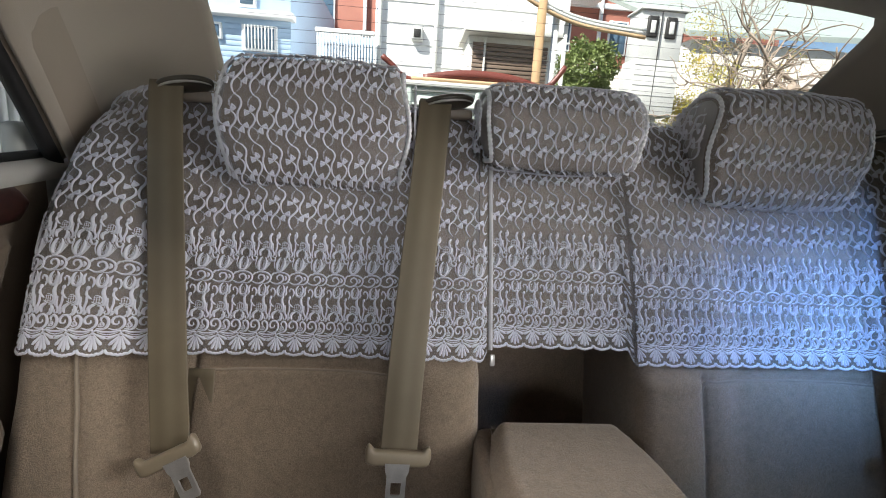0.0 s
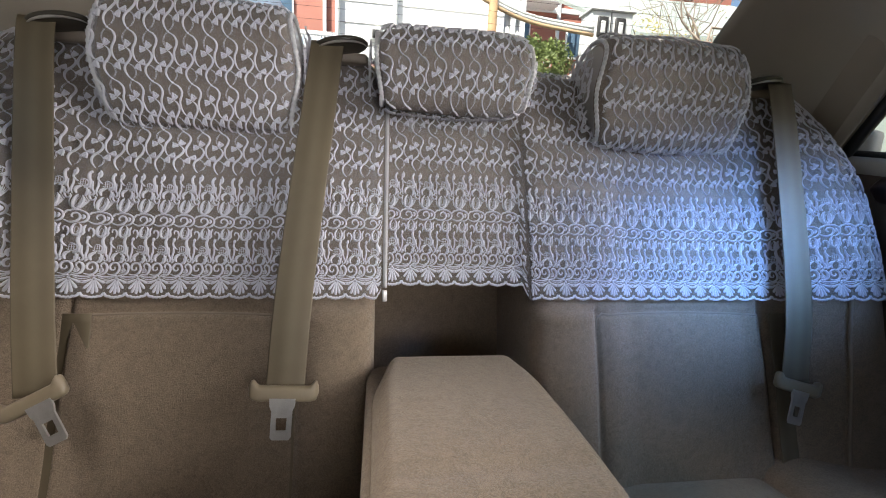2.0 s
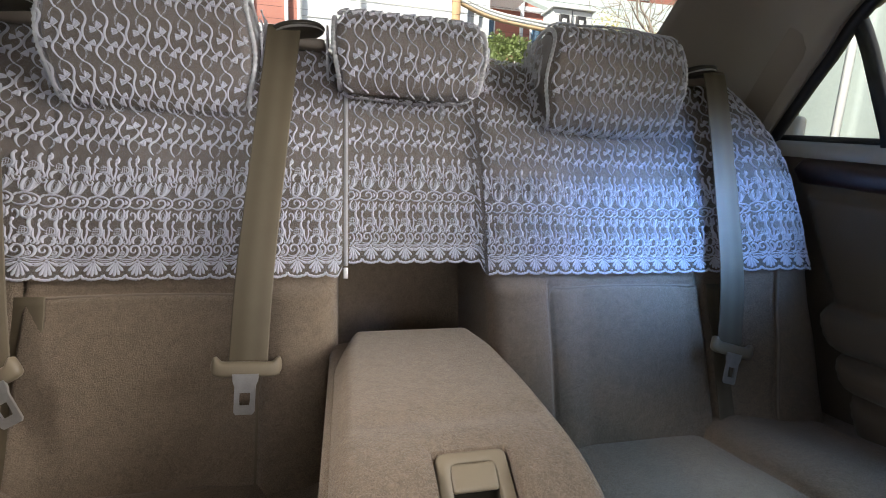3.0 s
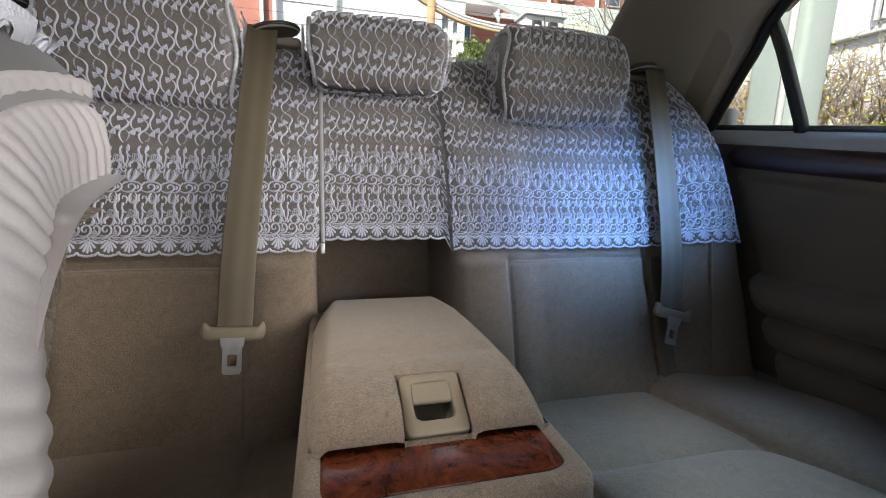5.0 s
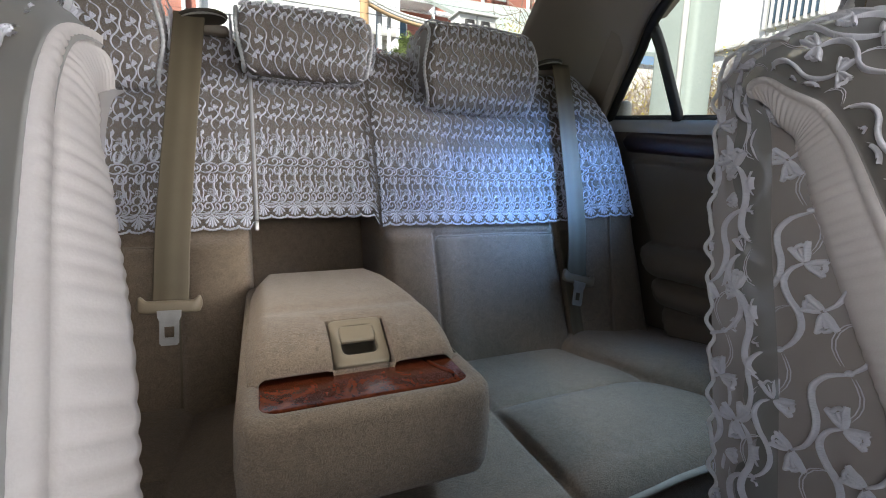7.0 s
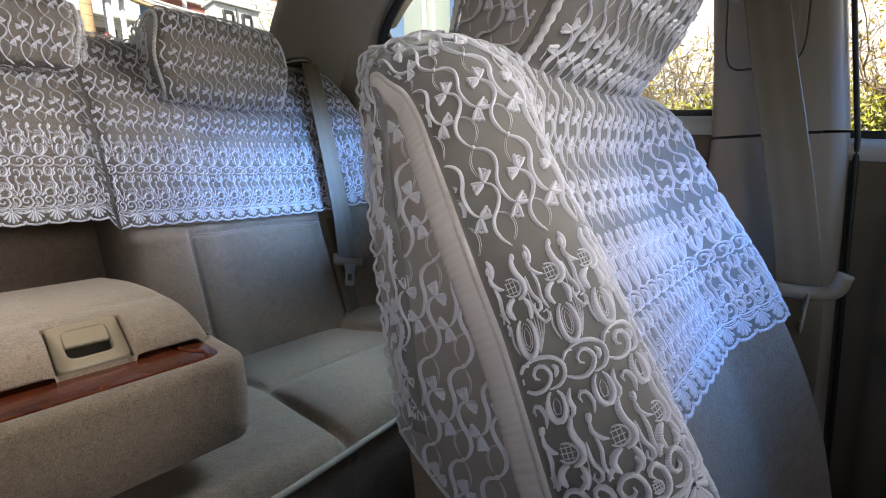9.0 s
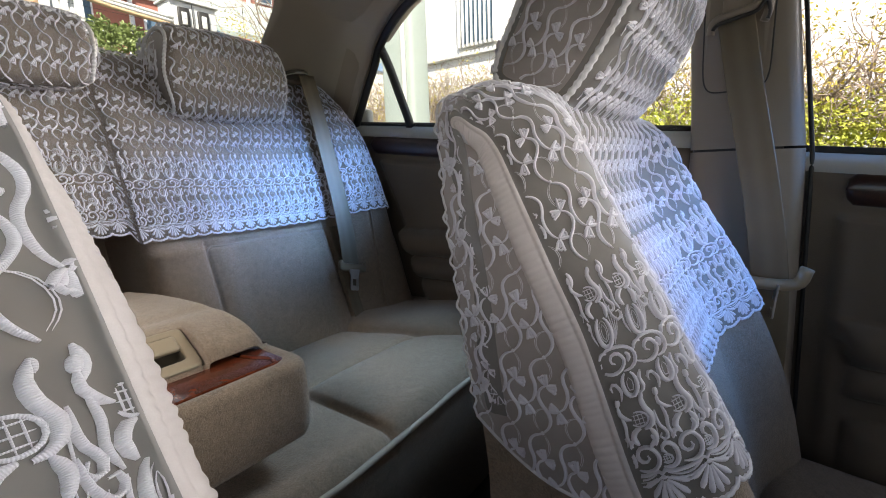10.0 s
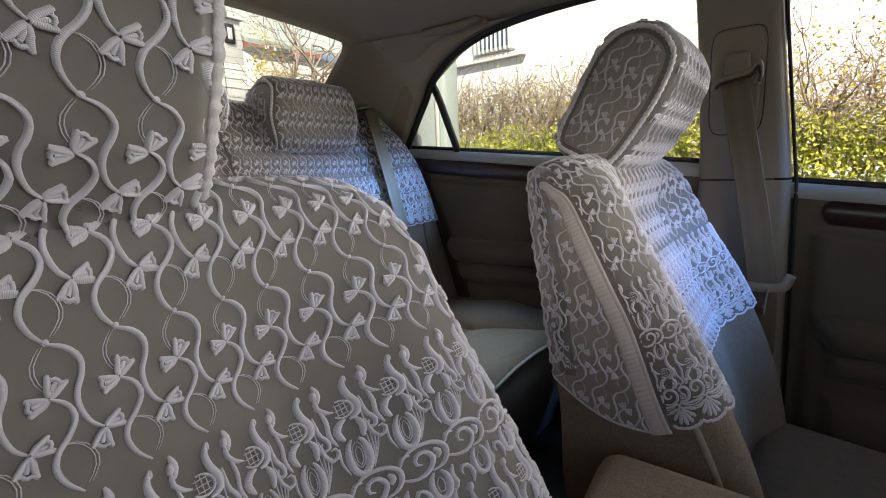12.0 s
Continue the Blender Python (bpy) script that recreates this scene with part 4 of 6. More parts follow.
def lid_mesh():
    xs_ = np.unique(np.r_[np.linspace(-1, 1, 45), np.linspace(-0.34, -0.20, 12), np.linspace(0.26, 0.40, 12)])
    ys_ = np.unique(np.r_[np.linspace(0.476, 0.855, 56), np.linspace(0.476, 0.50, 12), np.linspace(0.530, 0.546, 9)])
    rows = []
    for y in ys_:
        half = 0.107 - 0.018 * step(y, 0.74, 0.86)
        row = []
        for x in xs_:
            z = 0.801 - 0.012 * step(y, 0.60, 0.86)
            z -= 0.032 * (1 - max(0.0, 1 - min(1.0, max(0.0, (0.562 - y) / 0.086)) ** 2.3) ** 0.5)
            z -= 0.026 * max(0.0, (abs(x) - 0.80) / 0.20) ** 2.2
            z -= 0.03 * max(0.0, (y - 0.82) / 0.035) ** 2
            z -= 0.0030 * math.exp(-((y - 0.580) / 0.014) ** 2) * (1 - step(abs(x), 0.7, 0.95))
            # notch for the latch plate, its edges rolled in
            xw = abs(-0.008 + x * half + 0.0045)
            z -= 0.034 * (1 - step(xw, 0.0288, 0.0318)) * (1 - step(y, 0.533, 0.538))
            z -= 0.0025 * (1 - step(xw, 0.0318, 0.042)) * (1 - step(y, 0.537, 0.552))
            row.append((-0.008 + x * half, y, z))
        rows.append(row)
    g = np.array(rows)
    ring_top = np.concatenate([g[0], g[1:, -1], g[-1, ::-1][1:], g[::-1, 0][1:-1]])
    ring_low = ring_top.copy()
    ring_low[:, 2] = 0.7665
    c = ring_low.mean(0)
    ring_low[:, :2] = c[:2] + (ring_low[:, :2] - c[:2]) * 0.985
    a = sheet(g, flip=False)
    b = sheet(np.stack([ring_low, ring_top]), closed_u=True)
    return merged(a, b)


def frame_loop(hx, hy, z, n=48, e=0.35):
    a = np.linspace(0, 2 * np.pi, n, endpoint=False)
    return np.stack([hx * np.sign(np.cos(a)) * np.abs(np.cos(a)) ** e, hy * np.sign(np.sin(a)) * np.abs(np.sin(a)) ** e, np.full(n, z)], 1)


def thing_handle(root):
    """The latch: a plate with a real opening, a flap over its upper half and a deep hollow."""
    def off(loop, dy):
        return loop + [0, dy, 0]
    loops = [frame_loop(0.0375, 0.0385, -0.030, e=0.20), frame_loop(0.0375, 0.0385, -0.0015, e=0.20), frame_loop(0.0368, 0.0378, 0.0005, e=0.20), frame_loop(0.0355, 0.0365, 0.0012, e=0.20), off(frame_loop(0.0255, 0.0255, 0.0014), 0.003), off(frame_loop(0.0243, 0.0243, 0.0), 0.003), off(frame_loop(0.0236, 0.0236, -0.004), 0.003), off(frame_loop(0.022, 0.021, -0.029), 0.002)]
    v, f = sheet(np.array(loops), closed_u=True)
    m = Matrix.Translation((-0.0045, 0.5075, 0.7825)) @ Euler((radians(30), 0, 0)).to_matrix().to_4x4() @ Matrix.Diagonal((0.78, 0.80, 0.8, 1.0))
    plate = part("latch_plate", (v, f), HANDLE, root, "smooth beige plastic latch plate")
    plate.matrix_local = m
    cup = [off(frame_loop(0.0232, 0.0232, -0.006), 0.003), off(frame_loop(0.0222, 0.0215, -0.018), 0.0025), off(frame_loop(0.016, 0.015, -0.0205), 0.002)]
    cv, cf = sheet(np.array(cup), closed_u=True)
    # shade inside the recess is painted: dark olive instead of the plate's beige
    part("hollow", (cv, [tuple(q) for q in cf] + [tuple(range(96, 144))]), HOOD, plate, "finger hollow with its shade painted dark")
    flap = rounded(0.0485, 0.026, 0.008, 0.0036, 4, (0, 0.0140, -0.0032), (4, 0, 0))
    part("flap", flap, HANDLE, plate, "beige finger flap")
    return plate


armrest()


def stopper_shape():
    """A moulded bar with two rounded upturned ears."""
    u, rows = np.linspace(-1, 1, 37), []
    for q in u:
        e = step(abs(q), 0.70, 0.92)
        end = math.sqrt(max(0.0, 1 - max(0.0, (abs(q) - 0.86) / 0.14) ** 2)) if abs(q) > 0.86 else 1.0
        low, high = -0.0135 + 0.0015 * e, 0.0060 + 0.0075 * e
        mid_z, hz, hy = (low + high) / 2, max(0.0008, (high - low) / 2 * (0.35 + 0.65 * end)), max(0.0008, (0.0075 - 0.001 * e) * (0.3 + 0.7 * end))
        t = np.linspace(0, 2 * np.pi, 20, endpoint=False)
        rows.append(np.stack([np.full(20, 0.0425 * q), hy * np.sign(np.cos(t)) * np.abs(np.cos(t)) ** 0.6, mid_z + hz * np.sign(np.sin(t)) * np.abs(np.sin(t)) ** 0.6], 1))
    v, f = sheet(np.array(rows), closed_u=True)
    return v, [tuple(q) for q in f] + [tuple(range(20))[::-1], tuple(range(36 * 20, 37 * 20))]


def belt(name, group, top, mid, tongue, lean=0.0, label="", shift=0.0, beside=0.0):
    """A seat belt that runs from a slot guide down to its stopper and tongue, and on to the seat."""
    root = thing(name, label, "seat belt", group=group)
    top, mid, tongue = (np.array(q, float) for q in (top, mid, tongue))
    pts = smooth_line([top + [0, 0.05, -0.01], top, top + [0, -0.022, -0.022], mid, tongue], 60)
    part("webbing", strip(pts, (1, 0, 0.0), 0.048, 0.0016), WEBBING, root, "ribbed olive-beige webbing")
    zz = np.linspace(min(mid[2] - 0.05, 0.84), 0.570, 24)
    low, _ = rear_place(np.full(24, tongue[0] + 0.006), np.interp(zz, REAR.p[:160, 1], REAR.s[:160]), 0.0018)
    part("lower_webbing", strip(low, (1, 0, 0.0), 0.046, 0.0016), WEBBING, root)
    u, w = np.meshgrid(np.linspace(0, 2 * np.pi, 32, endpoint=False), np.linspace(-np.pi / 2, np.pi / 2, 11))
    shell = np.stack([0.042 * np.cos(w) * np.sign(np.cos(u)) * np.abs(np.cos(u)) ** 0.9, 0.026 * np.cos(w) * np.sin(u), 0.0095 * np.sin(w)], -1)
    hood = part("guide", sheet(shell, closed_u=True), HOOD, root, "dark olive hood of the belt slot")
    hood.matrix_local = Matrix.Translation(top + [beside, 0.004, 0.004]) @ Euler((radians(-16), radians(-9), 0)).to_matrix().to_4x4()
    t = np.linspace(math.pi * 1.04, math.pi * 1.96, 26)
    part("guide_edge", tube(np.stack([0.039 * np.cos(t), 0.0245 * np.sin(t), -0.0058 + 0.0 * t], 1), np.interp(t, [3.2, 4.7, 6.2], [0.0006, 0.0021, 0.0006]), 6), STEEL, hood, "worn shiny lower lip")
    part("guide_base", rounded(0.082, 0.045, 0.016, 0.006, 3, (top[0] + beside, top[1] + 0.030, top[2] - 0.010)), TRIM, root, "beige block behind the slot")
    way = (tongue - mid) / np.linalg.norm(tongue - mid)
    roll = math.degrees(math.atan2(way[0], -way[2]))
    m = Matrix.Translation(tongue) @ Euler((radians(-12), radians(-roll + lean), 0)).to_matrix().to_4x4()
    stopper = part("stopper", stopper_shape(), HANDLE, root, "beige plastic belt stopper")
    stopper.matrix_local = m @ pose(0, -0.005, 0)
    tv, tf = plate_with_hole()
    tg = part("tongue", (tv, tf), STEEL, root, "steel belt tongue", smooth=False)
    tg.matrix_local = m @ pose(shift, -0.011, -0.006, 0, 0, 0)
    return root


def plate_with_hole():
    """A flat steel tongue with a square slot."""
    outer = [(-0.016, 0.0), (-0.015, -0.012), (-0.0125, -0.018), (-0.0125, -0.050), (-0.010, -0.0535), (0.010, -0.0535), (0.0125, -0.050), (0.0125, -0.018), (0.015, -0.012), (0.016, 0.0)]
    inner = [(-0.0065, -0.026), (-0.0065, -0.028), (-0.0065, -0.030), (-0.0065, -0.036), (-0.006, -0.042), (0.006, -0.042), (0.0065, -0.036), (0.0065, -0.030), (0.0065, -0.028), (0.0065, -0.026)]
    n, t = len(outer), 0.0013
    verts = [(x, -t, z) for x, z in outer] + [(x, -t, z) for x, z in inner] + [(x, t, z) for x, z in outer] + [(x, t, z) for x, z in inner]
    faces = []
    for i in range(n):
        j = (i + 1) % n
        faces += [(i, j, n + j, n + i), (2 * n + j, 2 * n + i, 3 * n + i, 3 * n + j), (j, i, 2 * n + i, 2 * n + j), (n + i, n + j, 3 * n + j, 3 * n + i)]
    return verts, faces


belt("seat_belt", "rear seat belts", (-0.578, 0.998, 1.214), (-0.528, 0.849, 0.886), (-0.509, 0.804, 0.754), -20, "olive-beige seat belt hanging over the lace cover, with steel tongue", shift=0.010, beside=0.016)
belt("seat_belt", "rear seat belts", (-0.195, 1.000, 1.216), (-0.218, 0.848, 0.896), (-0.226, 0.804, 0.757), -1, "olive-beige centre seat belt slanting over the lace, with steel tongue", beside=0.020)
belt("seat_belt", "rear seat belts", (0.583, 1.002, 1.214), (0.547, 0.850, 0.886), (0.533, 0.812, 0.740), 10, "olive-beige seat belt hanging over the bluish lit lace", beside=-0.026)


# ---- lace cover of the rear seat ----
def rear_lace(lift):
    def f(x, v):
        x, v = np.asarray(x, float), np.asarray(v, float)
        vv = v + V_HEM - 0.006 + 0.020 * (1 - step(np.abs(x), 0.10, 0.115))
        fold = 0.0045 * ripple(x * 26, v * 21, 2.0) * step(v, 0.03, 0.16) + 0.0065 * np.maximum(0, np.sin((x * 0.8 + v) * 46 + 1)) * np.exp(-((np.abs(x + 0.29) - 0.10) / 0.06) ** 2) * step(v, 0.10, 0.16) * (1 - step(v, 0.22, 0.27))
        p, n = rear_place(x, vv, 0.0)
        nn = np.stack([np.zeros_like(v), n[..., 0], n[..., 1]], -1)
        h = lift + np.abs(fold) + 0.004 * (1 - step(v, -0.01, 0.05))
        return p + nn * np.reshape(h, h.shape + (1,)), nn
    return f


rear_cover = thing("seat_cover", "white embroidered lace cover with scalloped hem over the rear backrest", "seat cover")
LACE = rear_lace(0.006)
for name, a, b in (("left_panel", -0.7125, -0.104), ("centre_panel", -0.100, 0.1138), ("right_panel", 0.1132, 0.7125)):
    part("net_panel", cloth(LACE, a, b, 0.0, 0.48), NET, rear_cover, "sheer white net")
    part("embroidery", embroidery(rear_lace(0.0068), a + 0.002, b - 0.002, 0.0, 0.40), THREAD, rear_cover, "raised white vine and scroll embroidery")
for x, w in ((-0.1015, 0.006),):
    v = np.linspace(-0.004, 0.40, 60)
    p, n = rear_lace(0.009)(np.full(60, x), v)
    part("seam_tape", strip(p, (1, 0, 0), w, 0.0012), SEAM_NET, rear_cover)
p, n = rear_lace(0.0125)(np.full(80, -0.1015), np.linspace(-0.004, 0.27, 80))
part("zip", tube(p + np.stack([0.0007 * (-1.0) ** np.arange(80), np.zeros(80), np.zeros(80)], 1), 0.0006, 6), SEAM_NET, rear_cover, "white zip fastener")
part("zip_pull", rounded(0.007, 0.003, 0.016, 0.0015, 2, (-0.102, 0.855, 0.866), (-12, 0, 6)), STEEL, rear_cover, "small metal zip pull")


# ---- covered headrests ----
def poly_inside(y, z, poly):
    inside = np.zeros(np.shape(y), bool)
    j = len(poly) - 1
    for i in range(len(poly)):
        yi, zi, yj, zj = poly[i][0], poly[i][1], poly[j][0], poly[j][1]
        c = ((zi > z) != (zj > z)) & (y < (yj - yi) * (z - zi) / (zj - zi + 1e-12) + yi)
        inside ^= c
        j = i
    return inside


def covered_headrest(centre, half, profile, group, label, r=0.014, start=0.0, turn=0.0, taper=None, stem_to=1.12, stems=((-0.06, 0), (0.06, 0))):
    line = Line(profile, True, 150)
    mid = line.p.mean(0)
    base = Vector((centre, float(mid[0]), float(mid[1])))
    root = thing("headrest", "velour " + label, "headrest", group=group)
    cover = thing("headrest_cover", "white lace cover on a " + label, "headrest cover", group=group + " covers")
    pl = Pillow(line, half, r, taper=taper, swell=0.004)
    s1 = pl.reach(0)
    body = pl.body(0, line.length, 0.0, 24, 90)
    part("pad", merged(body, pl.cap(1), pl.cap(-1)), FABRIC, root)
    for dx, dy in stems:
        part("post", tube([(dx, mid[0] + dy + 0.01, stem_to - 0.08), (dx, mid[0] + dy, mid[1])], 0.006, 8), STEEL, root)
    up = pl.lifted(0.005, 0.002, centre * 7)
    hi = pl.lifted(0.0058, 0.002, centre * 7)
    part("net", cloth(up, -s1, s1, 0.0, line.length, scallop=False), NET_FRONT_SHADED if "front" in group else NET, cover, "sheer white net")
    part("embroidery", embroidery(hi, -s1 + 0.012, s1 - 0.012, start, line.length, dense=False), THREAD, cover, "raised white vine embroidery")
    for sign in (1, -1):
        part("end_net", pl.cap(sign, lift=0.005), NET_SIDE, cover, "sheer net end")
        v = np.linspace(0, line.length, 240, endpoint=False)
        ring, nn = pl.lifted(0.006)(np.full(240, sign * (s1 - 0.006)), v)
        part("edge_cord", tube(ring, 0.0033 + 0.0007 * np.cos(np.arange(240) * 1.6), 7, True), PIPE_WHITE, cover, "pale gathered edge cord")
        v = np.linspace(0, line.length, 90, endpoint=False)
        end = pl(np.full(90, sign * s1), v)[0][:, 1:]
        cx = float(pl(np.array([sign * s1]), np.array([0.0]))[0][0, 0])
        c, q = math.cos(radians(32)), math.sin(radians(32))

        def flat(s, t, sign=sign, cx=cx):
            y, z = mid[0] + c * s - q * t, mid[1] + q * s + c * t
            d = np.sqrt((y - mid[0]) ** 2 + (z - mid[1]) ** 2) / 0.09
            x = np.full_like(y, sign * (half + 0.0085)) + sign * 0.004 * np.clip(1 - d, 0, 1)
            return np.stack([x, y, z], 1), np.tile([sign * 1.0, 0, 0], (len(y), 1))

        def keep(s, t, end=end):
            return poly_inside(mid[0] + c * s - q * t, mid[1] + q * s + c * t, mid + (end - mid) * 0.96)
        part("end_embroidery", embroidery(flat, -0.12, 0.12, -0.13, 0.13, dense=False, keep=keep), THREAD, cover)
    for ob in (root, cover):
        ob.matrix_world = Matrix.Translation(base) @ Matrix.Rotation(radians(turn), 4, "Z") @ Matrix.Translation((0, -float(mid[0]), -float(mid[1])))
        # local geometry is in car coordinates across (y, z), centred in x
    return root, cover


HR_SIDE = [(0.990, 1.090), (0.964, 1.097), (0.955, 1.150), (0.951, 1.205), (0.960, 1.240), (0.988, 1.258), (1.030, 1.254), (1.066, 1.222), (1.077, 1.165), (1.060, 1.112), (1.028, 1.092)]
HR_MID = [(0.960, 1.132), (0.938, 1.138), (0.932, 1.175), (0.936, 1.212), (0.956, 1.236), (0.995, 1.244), (1.040, 1.232), (1.060, 1.190), (1.050, 1.150), (1.02, 1.134)]


def orient(profile):
    """Profiles run so that their left-hand normals point outwards."""
    p = np.array(profile)
    area = np.sum(p[:, 0] * np.roll(p[:, 1], -1) - np.roll(p[:, 0], -1) * p[:, 1])
    return p if area < 0 else p[::-1]


def barrel(line_profile, low, high, below, above):
    """Widths along a profile: fullest in the middle, drawn in towards its lower and upper edge."""
    l = Line(line_profile, True, 150)

    def f(v):
        c, _ = l.at(v)
        return 1 - below * (1 - step(c[..., 1], low, low + 0.08)) - above * step(c[..., 1], high - 0.09, high)
    return f


HR_SIDE, HR_MID = orient(HR_SIDE), orient(HR_MID)
covered_headrest(-0.367, 0.132, HR_SIDE, "rear headrests", "large rear headrest beside the shed side", taper=barrel(HR_SIDE, 1.09, 1.258, 0.10, 0.10), start=0.01)
covered_headrest(-0.003, 0.115, HR_MID, "rear headrests", "low centre rear headrest", taper=barrel(HR_MID, 1.13, 1.244, 0.10, 0.03), start=0.02)
covered_headrest(0.362, 0.134, [(y, z + 0.005) for y, z in HR_SIDE], "rear headrests", "large rear headrest beside the rear pillar", taper=barrel(HR_SIDE, 1.09, 1.258, 0.10, 0.10), start=0.0, turn=2)


# ---- front seats ----
SEAT = [(-0.075, 0.50), (-0.055, 0.60), (-0.030, 0.68), (0.002, 0.752), (0.045, 0.83), (0.085, 0.90), (0.118, 0.96), (0.142, 1.00), (0.168, 1.022), (0.205, 1.028), (0.232, 1.014), (0.240, 0.985), (0.232, 0.93), (0.216, 0.86), (0.203, 0.78), (0.190, 0.70), (0.185, 0.60), (0.165, 0.50)]
SEAT_LINE = Line(SEAT, False, 220)
F_HEM = float(np.interp(0.752, SEAT_LINE.p[:110, 1], SEAT_LINE.s[:110]))
V_TOP = float(SEAT_LINE.s[np.argmax(SEAT_LINE.p[:, 1])])
R_HEM = SEAT_LINE.length - float(np.interp(0.752, SEAT_LINE.p[110:, 1][::-1], (SEAT_LINE.length - SEAT_LINE.s[110:])[::-1]))
FR = [(0.168, 1.024), (0.118, 1.085), (0.090, 1.140), (0.088, 1.172), (0.112, 1.200), (0.150, 1.205), (0.185, 1.182), (0.215, 1.130), (0.243, 1.066), (0.215, 1.040)]


def seat_dent(x, v, arch=0.030):
    """The hollow of the backrest between its side bolsters."""
    z, y = np.interp(v, SEAT_LINE.s, SEAT_LINE.p[:, 1]), np.interp(v, SEAT_LINE.s, SEAT_LINE.p[:, 0])
    hollow = 0.050 * (1 - step(np.abs(x), 0.10, 0.215))
    return hollow * (1 - step(v, V_TOP - 0.13, V_TOP - 0.01)) * (v < V_TOP) + seat_arch(v, arch) * np.clip(np.abs(x) / 0.25, 0, 1) ** 3.5


def seat_arch(v, arch=0.030):
    """How far the top of the backrest falls away at its corners."""
    return arch * np.exp(-((np.asarray(v) - V_TOP) / 0.085) ** 2)


def seat_narrow(v):
    z = np.interp(v, SEAT_LINE.s, SEAT_LINE.p[:, 1])
    return 1 - 0.05 * step(z, 0.82, 1.02)


def corner(v, peak):
    """How far the cloth stands off the rear corners of the top."""
    return peak * np.exp(-((np.asarray(v) - V_TOP - 0.030) / 0.030) ** 2)


def seat_side(pl, sign, v_low_f, v_low_r, depth, x_out, n=26, m=22, billow=0.0, drop=0.0, tuck=0.026, power=1.5, arch=0.030, crisp=0.0, peak=0.0):
    """A ruled panel between the front and the rear edge of the seat's side, as a grid."""
    k = np.linspace(0, 1, n)
    vf, vr = v_low_f + (V_TOP - v_low_f) * k, v_low_r + (V_TOP + 0.004 - v_low_r) * k
    cf, nf = pl.line.at(vf)
    cr, nr = pl.line.at(vr)
    d = (depth(vf)[:, None] if callable(depth) else depth) * (1 - np.maximum(0.35, crisp + 0.1) * k[:, None] ** 3)
    x_out = x_out(vf)[:, None] if callable(x_out) else x_out
    a, b = cf - nf * (d + seat_arch(vf, arch)[:, None]), cr - nr * (np.minimum(d, 0.008) + seat_arch(vr, arch)[:, None] - corner(vr, peak)[:, None])
    t = np.linspace(0, 1, m)[None, :, None]
    g = a[:, None] * (1 - t) + b[:, None] * t
    w = x_out * seat_narrow(vf)[:, None] - tuck * t[..., 0] ** power + billow * np.sin(np.pi * t[..., 0]) * (1 - k[:, None] ** 2)
    w = w + billow * 0.35 * ripple(t[..., 0] * 9, k[:, None] * 7, 1.0 + sign)
    g[..., 1] -= drop * np.sin(np.pi * t[..., 0]) * (1 - k[:, None]) ** 3
    return np.concatenate([(sign * w)[..., None], g], -1)


def side_field(g):
    """The side panel's x over a fine raster of (z, y), spread outwards into its empty cells."""
    rows, cols = np.linspace(0, g.shape[0] - 1, 320), np.linspace(0, g.shape[1] - 1, 320)
    i, j = np.minimum(rows.astype(int), g.shape[0] - 2)[:, None], np.minimum(cols.astype(int), g.shape[1] - 2)[None]
    fi, fj = (rows[:, None] - i)[..., None], (cols[None] - j)[..., None]
    p = (g[i, j] * (1 - fj) + g[i, j + 1] * fj) * (1 - fi) + (g[i + 1, j] * (1 - fj) + g[i + 1, j + 1] * fj) * fi
    f = np.full((160, 160), np.nan)
    f[np.clip(((p[..., 2] - 0.60) / 0.003).round().astype(int), 0, 159), np.clip(((p[..., 1] + 0.12) / 0.003).round().astype(int), 0, 159)] = p[..., 0]
    for _ in range(160):
        if not np.isnan(f).any():
            break
        q = np.pad(f, 1, constant_values=np.nan)
        near = np.stack([q[:-2, 1:-1], q[2:, 1:-1], q[1:-1, :-2], q[1:-1, 2:]])
        ok = ~np.isnan(near)
        mean = np.where(ok, near, 0).sum(0) / np.maximum(ok.sum(0), 1)
        f = np.where(np.isnan(f) & ok.any(0), mean, f)
    return f


def seat_body(pl, tuck=0.10):
    """The padded shell of a backrest, drawn in a little towards its rear edges."""
    v, f = pl.body(0, SEAT_LINE.length, 0.0, 60, 110)
    v = np.array(v)
    back = step(np.interp(v[:, 2], [0.5, 0.75, 1.03], [0.02, 0.08, 0.20]) - v[:, 1], -0.10, 0.0)
    v[:, 0] *= 1 - tuck * (1 - back)
    return v, f


